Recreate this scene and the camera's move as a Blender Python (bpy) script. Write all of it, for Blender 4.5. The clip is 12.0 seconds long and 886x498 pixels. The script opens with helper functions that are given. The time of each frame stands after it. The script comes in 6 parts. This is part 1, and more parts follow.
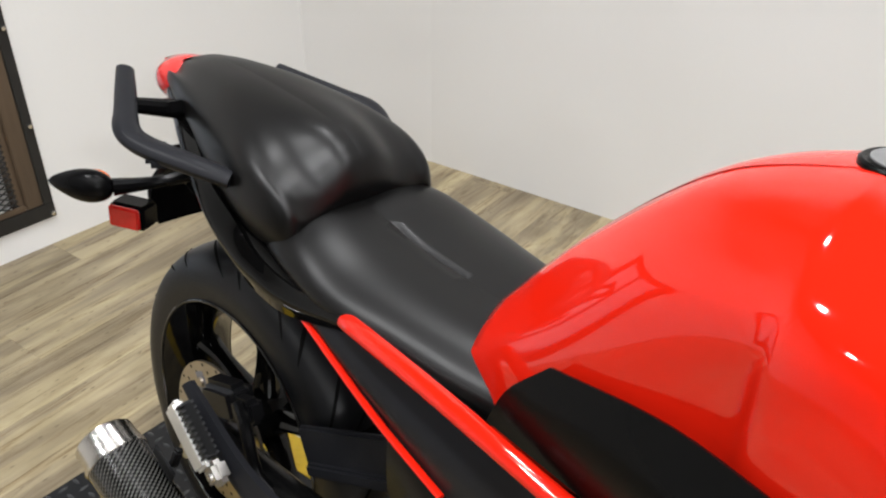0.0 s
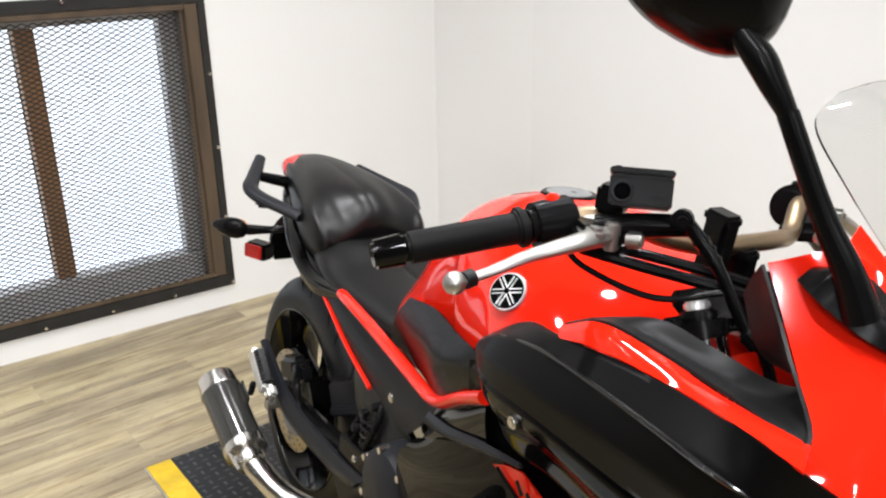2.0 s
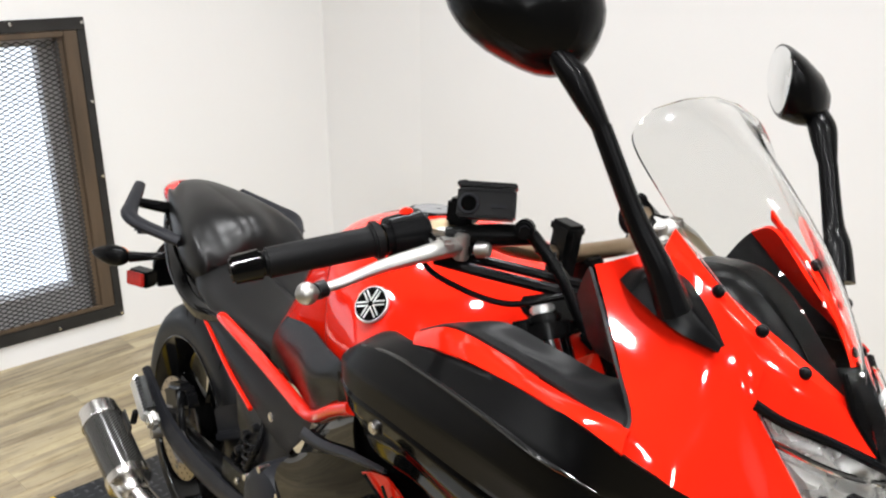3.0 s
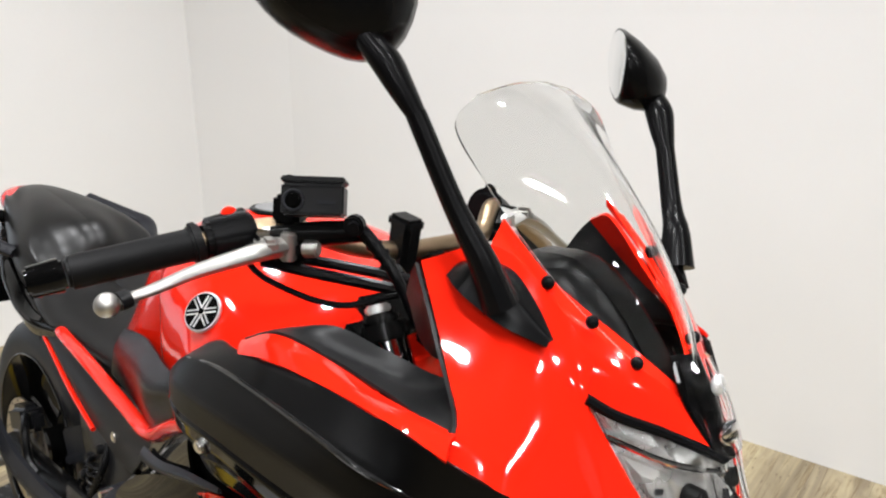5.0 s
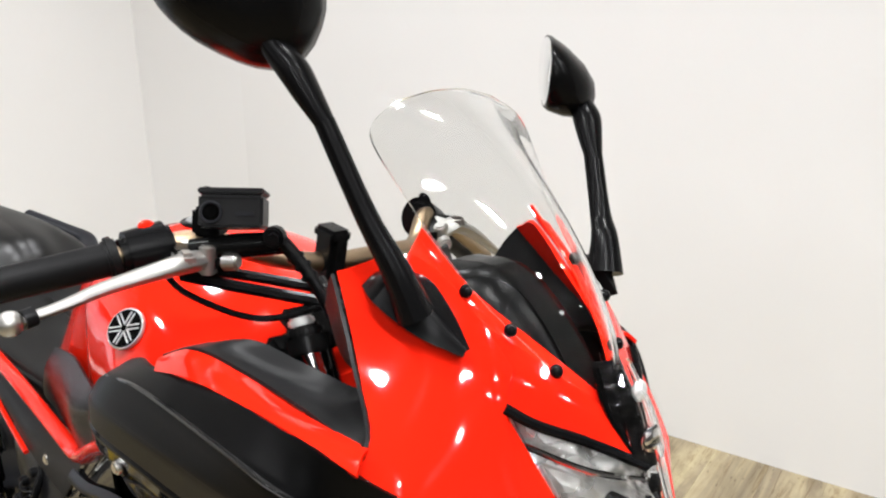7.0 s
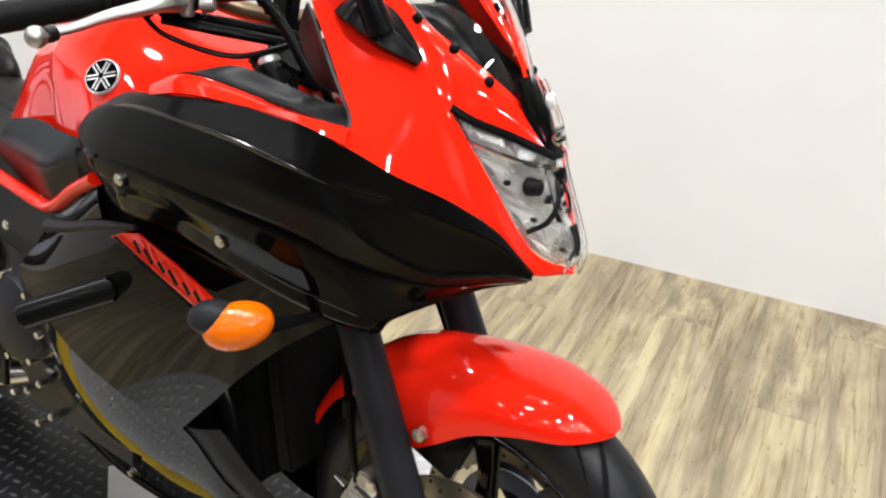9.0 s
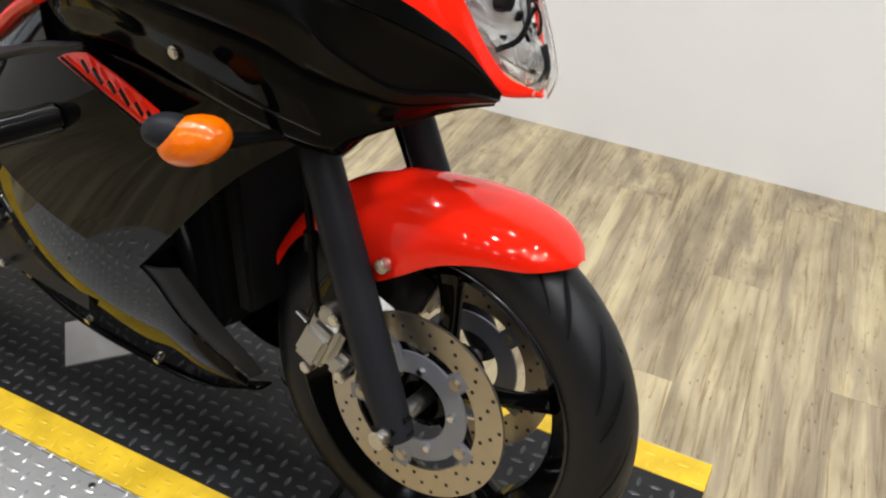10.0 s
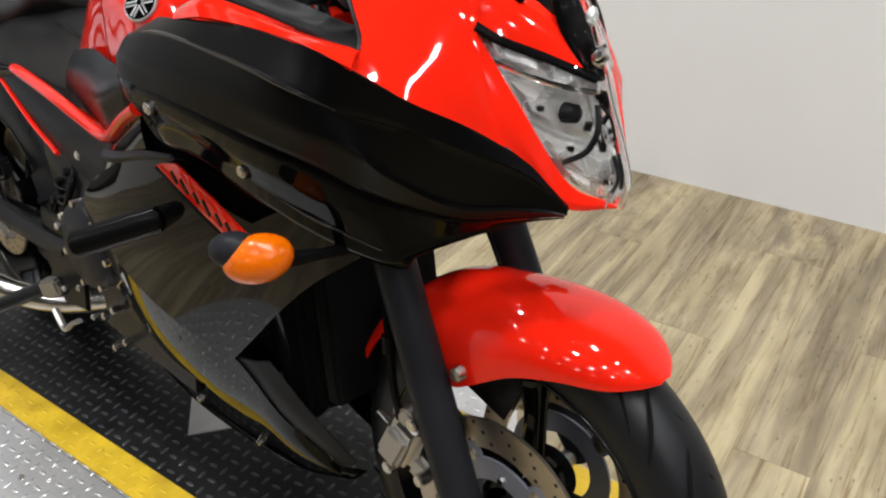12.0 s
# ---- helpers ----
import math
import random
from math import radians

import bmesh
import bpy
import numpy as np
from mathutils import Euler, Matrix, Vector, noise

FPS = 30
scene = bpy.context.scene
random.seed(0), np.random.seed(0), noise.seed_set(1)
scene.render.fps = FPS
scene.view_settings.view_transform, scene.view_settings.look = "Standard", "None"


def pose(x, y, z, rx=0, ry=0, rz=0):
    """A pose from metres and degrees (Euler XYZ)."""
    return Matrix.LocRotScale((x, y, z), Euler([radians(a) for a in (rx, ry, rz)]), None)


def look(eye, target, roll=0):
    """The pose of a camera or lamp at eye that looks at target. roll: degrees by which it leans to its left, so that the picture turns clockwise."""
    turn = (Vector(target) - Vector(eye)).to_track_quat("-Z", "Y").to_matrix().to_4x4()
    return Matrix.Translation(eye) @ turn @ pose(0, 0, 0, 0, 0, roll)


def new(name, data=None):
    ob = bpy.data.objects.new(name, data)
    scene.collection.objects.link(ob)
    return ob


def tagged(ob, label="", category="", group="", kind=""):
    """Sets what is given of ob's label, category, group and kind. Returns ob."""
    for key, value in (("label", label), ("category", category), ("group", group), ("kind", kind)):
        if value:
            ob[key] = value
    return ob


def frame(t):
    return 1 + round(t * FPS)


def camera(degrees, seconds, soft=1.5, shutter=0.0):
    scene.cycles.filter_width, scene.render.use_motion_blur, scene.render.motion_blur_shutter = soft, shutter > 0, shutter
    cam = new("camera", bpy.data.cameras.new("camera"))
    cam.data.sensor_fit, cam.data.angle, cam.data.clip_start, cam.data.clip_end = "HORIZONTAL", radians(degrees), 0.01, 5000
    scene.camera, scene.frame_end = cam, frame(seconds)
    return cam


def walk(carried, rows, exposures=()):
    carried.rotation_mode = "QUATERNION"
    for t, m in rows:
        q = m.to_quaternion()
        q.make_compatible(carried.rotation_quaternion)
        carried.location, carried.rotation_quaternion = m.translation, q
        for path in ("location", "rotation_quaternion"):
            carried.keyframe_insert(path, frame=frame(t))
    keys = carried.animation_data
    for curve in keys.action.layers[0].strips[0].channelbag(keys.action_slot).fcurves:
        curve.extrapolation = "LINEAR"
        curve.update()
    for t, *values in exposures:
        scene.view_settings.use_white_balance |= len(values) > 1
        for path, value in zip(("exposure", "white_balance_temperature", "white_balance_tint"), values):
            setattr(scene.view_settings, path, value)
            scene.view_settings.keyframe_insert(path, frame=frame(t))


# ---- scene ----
cam = camera(54.6, 12.0, soft=2.2)
EXPOSURES = [(0.0, -0.4), (0.5, -0.15), (3.0, -0.1), (5.0, -0.2), (6.5, -0.15), (9.0, -0.1), (10.0, -0.35), (11.0, -0.6), (11.5, -0.65), (12.0, -0.58)]
PATH = [
    (0, (0.176, -0.502, 1.289), (-1.032, 0.693, 0.234), 0.1),
    (0.5, (0.284, -0.571, 1.32), (-1.103, 0.577, 0.449), -0.2),
    (1, (0.477, -0.658, 1.367), (-0.982, 0.421, 0.525), -0.8),
    (1.5, (0.74, -0.653, 1.373), (-0.815, 0.329, 0.587), 0.0),
    (2, (0.935, -0.626, 1.39), (-0.678, 0.311, 0.669), -0.9),
    (2.5, (0.985, -0.614, 1.392), (-0.575, 0.437, 0.712), -0.8),
    (3, (1.001, -0.605, 1.39), (-0.51, 0.523, 0.725), -0.2),
    (5, (1.007, -0.523, 1.373), (-0.346, 0.788, 0.701), 0.0),
    (5.5, (1.012, -0.495, 1.375), (-0.326, 0.835, 0.712), 0.2),
    (6, (1.013, -0.475, 1.375), (-0.328, 0.86, 0.727), 0.1),
    (6.5, (1.018, -0.458, 1.371), (-0.325, 0.879, 0.733), -0.2),
    (8.5, (1.1, -0.683, 1.346), (0.053, 0.809, 0.522), 1.7),
    (9, (1.123, -0.715, 1.303), (0.126, 0.751, 0.376), 2.7),
    (9.5, (1.128, -0.728, 1.259), (0.207, 0.718, 0.228), 3.5),
    (10, (1.135, -0.735, 1.218), (0.293, 0.691, 0.097), 5.2),
    (10.5, (1.139, -0.747, 1.174), (0.37, 0.646, -0.038), 6.5),
    (11, (1.143, -0.753, 1.151), (0.42, 0.612, -0.12), 6.9),
    (11.5, (1.14, -0.746, 1.205), (0.322, 0.624, -0.001), 5.0),
    (12, (1.172, -0.611, 1.277), (0.001, 0.611, 0.211), -1.5),
]
walk(cam, [(t, look(eye, target, roll)) for t, eye, target, roll in PATH], EXPOSURES)


# ---- light ----
world = bpy.data.worlds.new("sky")
scene.world = world
world.use_nodes = True
wn = world.node_tree
sky = wn.nodes.new("ShaderNodeTexSky")
sky.sky_type, sky.sun_disc, sky.sun_elevation, sky.sun_rotation = "NISHITA", False, radians(40), radians(200)
wn.nodes["Background"].inputs["Strength"].default_value = 0.12
wn.links.new(sky.outputs["Color"], wn.nodes["Background"].inputs["Color"])

LAMP_POWER = 23.0
FAR_POWER = 0.05


# ---- materials ----
def material(name, base, rough=0.5, metal=0.0, coat=0.0, mottle=0.12, scale=18.0, bump=0.15, fine=220.0, spec=0.5, stretch=(1, 1, 1), depth=0.002):
    """A surface whose colour and gloss vary at two scales, with a fine relief."""
    m = bpy.data.materials.new(name)
    m.use_nodes = True
    nt = m.node_tree
    nodes, links = nt.nodes, nt.links
    b = nodes["Principled BSDF"]
    co = nodes.new("ShaderNodeTexCoord")
    mp = nodes.new("ShaderNodeMapping")
    mp.inputs["Scale"].default_value = stretch
    links.new(co.outputs["Object"], mp.inputs["Vector"])
    big = nodes.new("ShaderNodeTexNoise")
    big.inputs["Scale"].default_value, big.inputs["Detail"].default_value = scale, 5
    small = nodes.new("ShaderNodeTexNoise")
    small.inputs["Scale"].default_value, small.inputs["Detail"].default_value = fine, 3
    links.new(mp.outputs[0], big.inputs["Vector"])
    links.new(mp.outputs[0], small.inputs["Vector"])
    mix = nodes.new("ShaderNodeMix")
    mix.data_type = "RGBA"
    dark = tuple(c * (1 - mottle) for c in base)
    lite = tuple(min(1, c * (1 + mottle)) for c in base)
    mix.inputs[6].default_value, mix.inputs[7].default_value = (*dark, 1), (*lite, 1)
    links.new(big.outputs["Fac"], mix.inputs[0])
    links.new(mix.outputs[2], b.inputs["Base Color"])
    rr = nodes.new("ShaderNodeMapRange")
    rr.inputs["To Min"].default_value, rr.inputs["To Max"].default_value = rough * 0.8, min(1, rough * 1.25)
    links.new(small.outputs["Fac"], rr.inputs["Value"])
    links.new(rr.outputs[0], b.inputs["Roughness"])
    b.inputs["Metallic"].default_value = metal
    b.inputs["Coat Weight"].default_value = coat
    b.inputs["Coat Roughness"].default_value = 0.05
    b.inputs["Specular IOR Level"].default_value = spec
    if bump:
        bp = nodes.new("ShaderNodeBump")
        bp.inputs["Strength"].default_value, bp.inputs["Distance"].default_value = bump, depth
        links.new(small.outputs["Fac"], bp.inputs["Height"])
        links.new(bp.outputs[0], b.inputs["Normal"])
    return m


def glass(name, tint, rough=0.02, ior=1.45):
    m = bpy.data.materials.new(name)
    m.use_nodes = True
    b = m.node_tree.nodes["Principled BSDF"]
    b.inputs["Base Color"].default_value = (*tint, 1)
    b.inputs["Transmission Weight"].default_value = 1
    b.inputs["Roughness"].default_value = rough
    b.inputs["IOR"].default_value = ior
    return m


def glowing(name, colour, strength):
    m = bpy.data.materials.new(name)
    m.use_nodes = True
    b = m.node_tree.nodes["Principled BSDF"]
    b.inputs["Base Color"].default_value = (*colour, 1)
    b.inputs["Emission Color"].default_value = (*colour, 1)
    b.inputs["Emission Strength"].default_value = strength
    return m


RED = material("red_lacquer", (0.66, 0.013, 0.004), 0.5, 0, 1.0, 0.03, 6, 0.0, spec=0.0)
BLACK_GLOSS = material("gloss_black", (0.002, 0.002, 0.002), 0.04, 0, 0.0, 0.2, 8, 0.0, spec=0.16)
PANEL_GLOSS = material("panel_gloss_black", (0.0012, 0.0012, 0.0012), 0.03, 0, 0.0, 0.2, 8, 0.0, spec=0.17)
# lighter, glossier black for edge beads that stand in for highlights
EDGE_GLOSS = material("highlight_edge_black", (0.006, 0.006, 0.006), 0.16, 0, 0.0, 0.3, 20, 0.0, spec=0.6)
POD_MATTE = material("pod_matte_black", (0.0012, 0.0012, 0.0013), 0.34, 0, 0.0, 0.35, 14, 0.3, 900, depth=0.00005, spec=0.10)
BLACK_SATIN = material("satin_black", (0.003, 0.003, 0.003), 0.24, 0, 0.0, 0.25, 10, 0.12, 500, spec=0.07, depth=0.0002)
BLACK_PLASTIC = material("grained_black_plastic", (0.003, 0.003, 0.0032), 0.24, 0, 0.0, 0.25, 14, 0.3, 900, depth=0.00005, spec=0.08)
RES_PLASTIC = material("soft_black_plastic", (0.0065, 0.0065, 0.0068), 0.40, 0, 0.0, 0.2, 14, 0.3, 900, depth=0.00005, spec=0.16)
GREY_PLASTIC = material("charcoal_plastic", (0.013, 0.0135, 0.016), 0.40, 0, 0.0, 0.15, 12, 0.3, 900, depth=0.00006, spec=0.10)
VINYL = material("seat_vinyl", (0.0026, 0.0025, 0.0025), 0.35, 0, 0.0, 0.25, 9, 0.4, 700, depth=0.00008, spec=0.28)
RUBBER = material("tyre_rubber", (0.0066, 0.0069, 0.0079), 0.40, 0, 0.0, 0.35, 10, 0.3, 300, spec=0.26, depth=0.0002)
GRIP_RUBBER = material("grip_rubber", (0.0045, 0.0045, 0.0047), 0.40, 0, 0.0, 0.3, 20, 0.4, 500, spec=0.08, depth=0.0002)
STEEL = material("stainless_steel", (0.62, 0.60, 0.57), 0.22, 1.0, 0.0, 0.12, 25, 0.08, 400)
ALLOY = material("cast_alloy", (0.40, 0.39, 0.37), 0.38, 1.0, 0.0, 0.15, 30, 0.3, 300, depth=0.0004)
DARK_METAL = material("dark_engine_metal", (0.005, 0.005, 0.0055), 0.30, 0.0, 0.0, 0.35, 22, 0.3, 300, spec=0.15, depth=0.0003)
BRONZE_BAR = material("bronze_handlebar", (0.30, 0.22, 0.14), 0.35, 1.0, 0.0, 0.15, 30, 0.05)
DISC_STEEL = material("brake_disc_steel", (0.46, 0.41, 0.34), 0.35, 1.0, 0.0, 0.12, 40, 0.1, 600)
CARRIER = material("blue_grey_carrier", (0.22, 0.23, 0.27), 0.45, 0.6, 0.0, 0.1, 30, 0.1)
AMBER = material("amber_lens", (0.62, 0.115, 0.001), 0.18, 0, 0.25, 0.4, 60, 0.5, 90, spec=0.3)
RED_LENS = material("red_lens", (0.55, 0.012, 0.01), 0.15, 0, 0.8, 0.2, 60, 0.2, 90)
LAMP_GLASS = glass("headlamp_glass", (0.97, 0.98, 0.98), 0.01)
SCREEN = glass("windscreen_acrylic", (0.90, 0.91, 0.90), 0.0, 1.35)
CHROME = material("chrome", (0.80, 0.80, 0.80), 0.08, 1.0, 0.0, 0.03, 30, 0.0)
BOWL = material("faceted_reflector", (0.82, 0.81, 0.79), 0.26, 0.80, 0.0, 0.05, 30, 0.5, 26, depth=0.008)
SILVER = material("silver_paint", (0.70, 0.70, 0.69), 0.3, 0.7, 0.0, 0.05, 30, 0.0)
BADGE = material("badge_silver", (0.52, 0.52, 0.52), 0.34, 0.8, 0.0, 0.08, 60, 0.0)
MIRROR = material("mirror_glass", (0.85, 0.87, 0.88), 0.02, 1.0, 0.0, 0.0, 30, 0.0)
WHITE_WALL = material("white_wall_paint", (0.80, 0.795, 0.785), 0.7, 0, 0.0, 0.025, 1.3, 0.12, 90, 0.3)
# unseen ceiling and walls, coloured dark so that reflections stay dark
CEILING_PAINT = material("dark_ceiling_paint", (0.035, 0.034, 0.033), 0.9, 0, 0.0, 0.1, 3, 0.2, 60)
DARK_WALL = material("unseen_wall_dark", (0.09, 0.088, 0.086), 0.8, 0, 0.0, 0.1, 2, 0.2, 60)
BLACK_STEEL = material("black_steel_frame", (0.035, 0.034, 0.033), 0.5, 0.6, 0.0, 0.4, 14, 0.2, 250)
TABLE_BLACK = material("black_painted_plate", (0.010, 0.0102, 0.011), 0.34, 0.0, 0.0, 0.5, 9, 0.25, 160, spec=0.25, depth=0.0004)
TREAD_BLACK = material("scuffed_tread", (0.045, 0.046, 0.048), 0.3, 0.3, 0.0, 0.7, 16, 0.2, 160)
POD_GLOSS = material("pod_gloss_black", (0.0015, 0.0015, 0.0015), 0.07, 0, 0.0, 0.2, 8, 0.0, 300, spec=0.06)
TABLE_YELLOW = material("yellow_safety_paint", (0.58, 0.38, 0.012), 0.45, 0, 0.0, 0.45, 16, 0.25, 160, depth=0.0006)
ym = TABLE_YELLOW.node_tree
yb = ym.nodes["Principled BSDF"]
paint = [n for n in ym.nodes if n.type == "MIX"][0]
scuff = ym.nodes.new("ShaderNodeTexNoise")
scuff.inputs["Scale"].default_value, scuff.inputs["Detail"].default_value, scuff.inputs["Roughness"].default_value = 26, 8, 0.7
worn = ym.nodes.new("ShaderNodeValToRGB")
worn.color_ramp.elements[0].position, worn.color_ramp.elements[1].position = 0.66, 0.72
wear = ym.nodes.new("ShaderNodeMix")
wear.data_type = "RGBA"
wear.inputs[7].default_value = (0.05, 0.045, 0.03, 1)
ym.links.new([n for n in ym.nodes if n.type == "TEX_COORD"][0].outputs["Object"], scuff.inputs["Vector"])
ym.links.new(scuff.outputs["Fac"], worn.inputs[0])
ym.links.new(worn.outputs[0], wear.inputs[0])
ym.links.new(paint.outputs[2], wear.inputs[6])
ym.links.new(wear.outputs[2], yb.inputs["Base Color"])
RIM_GLOSS = material("rim_gloss_black", (0.002, 0.002, 0.002), 0.07, 0, 0.0, 0.2, 8, 0.0, spec=0.22)
TABLE_STEEL = material("bare_tread_plate", (0.60, 0.60, 0.60), 0.36, 0.85, 0.0, 0.2, 9, 0.2, 160, depth=0.0006)
RAW_WOOD = material("stained_wood", (0.075, 0.050, 0.030), 0.55, 0, 0.0, 0.85, 16, 0.4, 90, stretch=(1, 1, 0.12))
DAYLIGHT = glowing("daylight_pane", (0.84, 0.91, 1.0), 1.5)
BULB = glowing("lamp_diffuser", (1.0, 0.97, 0.93), 12.0)


CAN_A, CAN_B = Vector((-0.741, -0.266, 0.341)), Vector((-0.592, -0.258, 0.279))


def weave_material():
    """Slanted fibre bundles wound round the silencer's own axis, under a clear coat."""
    m = material("carbon_weave", (0.02, 0.02, 0.021), 0.2, 0.0, 0.35, 0.2, 60, 0.0, spec=0.3)
    nt = m.node_tree
    co = [n for n in nt.nodes if n.type == "TEX_COORD"][0]
    mp = nt.nodes.new("ShaderNodeMapping")
    mp.vector_type = "TEXTURE"
    mp.inputs["Location"].default_value = CAN_A
    mp.inputs["Rotation"].default_value = (CAN_A - CAN_B).to_track_quat("X", "Z").to_euler()
    nt.links.new(co.outputs["Object"], mp.inputs["Vector"])
    sep = nt.nodes.new("ShaderNodeSeparateXYZ")
    nt.links.new(mp.outputs[0], sep.inputs[0])

    def calc(kind, a, b):
        n = nt.nodes.new("ShaderNodeMath")
        n.operation = kind
        for k, v in enumerate((a, b)):
            if isinstance(v, (int, float)):
                n.inputs[k].default_value = v
            elif v is not None:
                nt.links.new(v, n.inputs[k])
        return n.outputs[0]

    turn = calc("MULTIPLY", calc("ARCTAN2", sep.outputs[1], sep.outputs[2]), 30)
    along = calc("MULTIPLY", sep.outputs[0], 950)
    wave = calc("ADD", calc("SINE", calc("ADD", along, turn), None), calc("MULTIPLY", calc("SINE", calc("SUBTRACT", along, turn), None), 0.5))
    rp = nt.nodes.new("ShaderNodeValToRGB")
    rp.color_ramp.elements[0].position, rp.color_ramp.elements[1].position = 0.35, 0.85
    rp.color_ramp.elements[0].color, rp.color_ramp.elements[1].color = (0.002, 0.002, 0.002, 1), (0.070, 0.068, 0.063, 1)
    nt.links.new(calc("ADD", calc("MULTIPLY", wave, 0.33), 0.5), rp.inputs[0])
    nt.links.new(rp.outputs[0], nt.nodes["Principled BSDF"].inputs["Base Color"])
    return m


CARBON = weave_material()


def plank_material():
    """Weathered boards: cream and grey-brown bands that run with the grain, fine dark streaks and knots."""
    m = material("weathered_plank", (0.40, 0.33, 0.215), 0.4, 0, 0.0, 0.2, 5, 0.15, 40, stretch=(9, 0.9, 9))
    nt = m.node_tree
    nodes, links = nt.nodes, nt.links
    b = nodes["Principled BSDF"]
    info = nodes.new("ShaderNodeObjectInfo")
    co = [n for n in nodes if n.type == "TEX_COORD"][0]
    add = nodes.new("ShaderNodeVectorMath")
    add.operation = "ADD"
    off = nodes.new("ShaderNodeVectorMath")
    off.operation = "SCALE"
    off.inputs[0].default_value = (7.3, 19.1, 3.0)
    links.new(info.outputs["Random"], off.inputs["Scale"])
    links.new(co.outputs["Object"], add.inputs[0])
    links.new(off.outputs[0], add.inputs[1])
    for mpn in [n for n in nodes if n.type == "MAPPING"]:
        links.new(add.outputs[0], mpn.inputs["Vector"])

    def layer(scale, detail, rough, warp, stops):
        mp = nodes.new("ShaderNodeMapping")
        mp.inputs["Scale"].default_value = scale
        links.new(add.outputs[0], mp.inputs["Vector"])
        nz = nodes.new("ShaderNodeTexNoise")
        nz.inputs["Scale"].default_value, nz.inputs["Detail"].default_value = 1.0, detail
        nz.inputs["Roughness"].default_value, nz.inputs["Distortion"].default_value = rough, warp
        links.new(mp.outputs[0], nz.inputs["Vector"])
        rp = nodes.new("ShaderNodeValToRGB")
        rp.color_ramp.elements[0].position, rp.color_ramp.elements[1].position = stops[0][0], stops[-1][0]
        rp.color_ramp.elements[0].color, rp.color_ramp.elements[1].color = (*stops[0][1], 1), (*stops[-1][1], 1)
        for at, colour in stops[1:-1]:
            rp.color_ramp.elements.new(at).color = (*colour, 1)
        links.new(nz.outputs["Fac"], rp.inputs[0])
        return rp.outputs[0]

    def times(a, c, much):
        mx = nodes.new("ShaderNodeMix")
        mx.data_type, mx.blend_type = "RGBA", "MULTIPLY"
        mx.inputs[0].default_value = much
        links.new(a, mx.inputs[6])
        links.new(c, mx.inputs[7])
        return mx.outputs[2]

    tone = nodes.new("ShaderNodeValToRGB")
    tone.color_ramp.elements[0].color, tone.color_ramp.elements[1].color = (0.90, 0.89, 0.88, 1), (1.06, 1.05, 1.02, 1)
    links.new(info.outputs["Random"], tone.inputs[0])
    bands = layer((17, 1.5, 1), 4, 0.55, 0.6, ((0.33, (0.225, 0.184, 0.125)), (0.46, (0.295, 0.247, 0.165)), (0.55, (0.385, 0.325, 0.210)), (0.70, (0.455, 0.390, 0.245))))
    streaks = layer((64, 3.2, 1), 7, 0.7, 0.9, ((0.33, (0.44, 0.35, 0.24)), (0.50, (1.0, 1.0, 1.0))))
    stains = layer((6, 3.0, 1), 5, 0.6, 0.4, ((0.36, (0.74, 0.71, 0.64)), (0.56, (1.03, 1.02, 0.99))))
    colour = times(times(times(bands, tone.outputs[0], 1), streaks, 0.85), stains, 0.8)
    vo = nodes.new("ShaderNodeTexVoronoi")
    vm = nodes.new("ShaderNodeMapping")
    vm.inputs["Scale"].default_value = (11, 4.0, 1)
    links.new(add.outputs[0], vm.inputs["Vector"])
    links.new(vm.outputs[0], vo.inputs["Vector"])
    vr = nodes.new("ShaderNodeValToRGB")
    vr.color_ramp.elements[0].position, vr.color_ramp.elements[1].position = 0.03, 0.17
    vr.color_ramp.elements[0].color, vr.color_ramp.elements[1].color = (0.32, 0.27, 0.22, 1), (1, 1, 1, 1)
    links.new(vo.outputs["Distance"], vr.inputs[0])
    links.new(times(colour, vr.outputs[0], 0.85), b.inputs["Base Color"])
    return m


PLANK = plank_material()


# ---- shape helpers ----
# the machine's own plane of symmetry, a little steeper than the frame it is built in
PLANE_AT, PLANE_N = Vector((0, -0.018, 0.8)), Vector((0, 1, 0.05)).normalized()
OTHER = [False]
TAPER = [0.0]
DROP = [False]


def droop(y):
    """How far the turned left half of the bar hangs below the mirrored right half."""
    return 0.045 if y < 0.10 else 0.045 - 0.025 * (y - 0.10) / 0.06 if y < 0.16 else 0.02 + 0.5 * (y - 0.16)


def reflected(p):
    p = Vector(p)
    return p - PLANE_N * (2 * (p - PLANE_AT).dot(PLANE_N))


def sides():
    """Runs a loop twice: for the right side, and for the same parts mirrored to the left."""
    for other in (False, True):
        OTHER[0] = other
        yield -1
    OTHER[0] = False


def obj(name, bm, mat, parent=None, label="", smooth=35):
    if OTHER[0]:
        for v in bm.verts:
            v.co = reflected(v.co)
            v.co.y -= TAPER[0] * (v.co.y - PLANE_AT.y)
            v.co.z -= droop(v.co.y) if DROP[0] else 0
    bmesh.ops.recalc_face_normals(bm, faces=bm.faces)
    me = bpy.data.meshes.new(name)
    bm.to_mesh(me)
    bm.free()
    me.materials.append(mat)
    if smooth:
        me.polygons.foreach_set("use_smooth", [True] * len(me.polygons))
        me.set_sharp_from_angle(angle=radians(smooth))
    ob = new(name, me)
    if parent:
        ob.parent = parent
    if label:
        tagged(ob, label)
    return ob


def part(name, bm, mat, parent, label="", smooth=35):
    return obj(name, bm, mat, parent, label, smooth)


def both(name, make, mat, parent, label="", smooth=35):
    """The same part on the right and, mirrored, on the left."""
    return [part(name, make(), mat, parent, label, smooth) for _ in sides()]


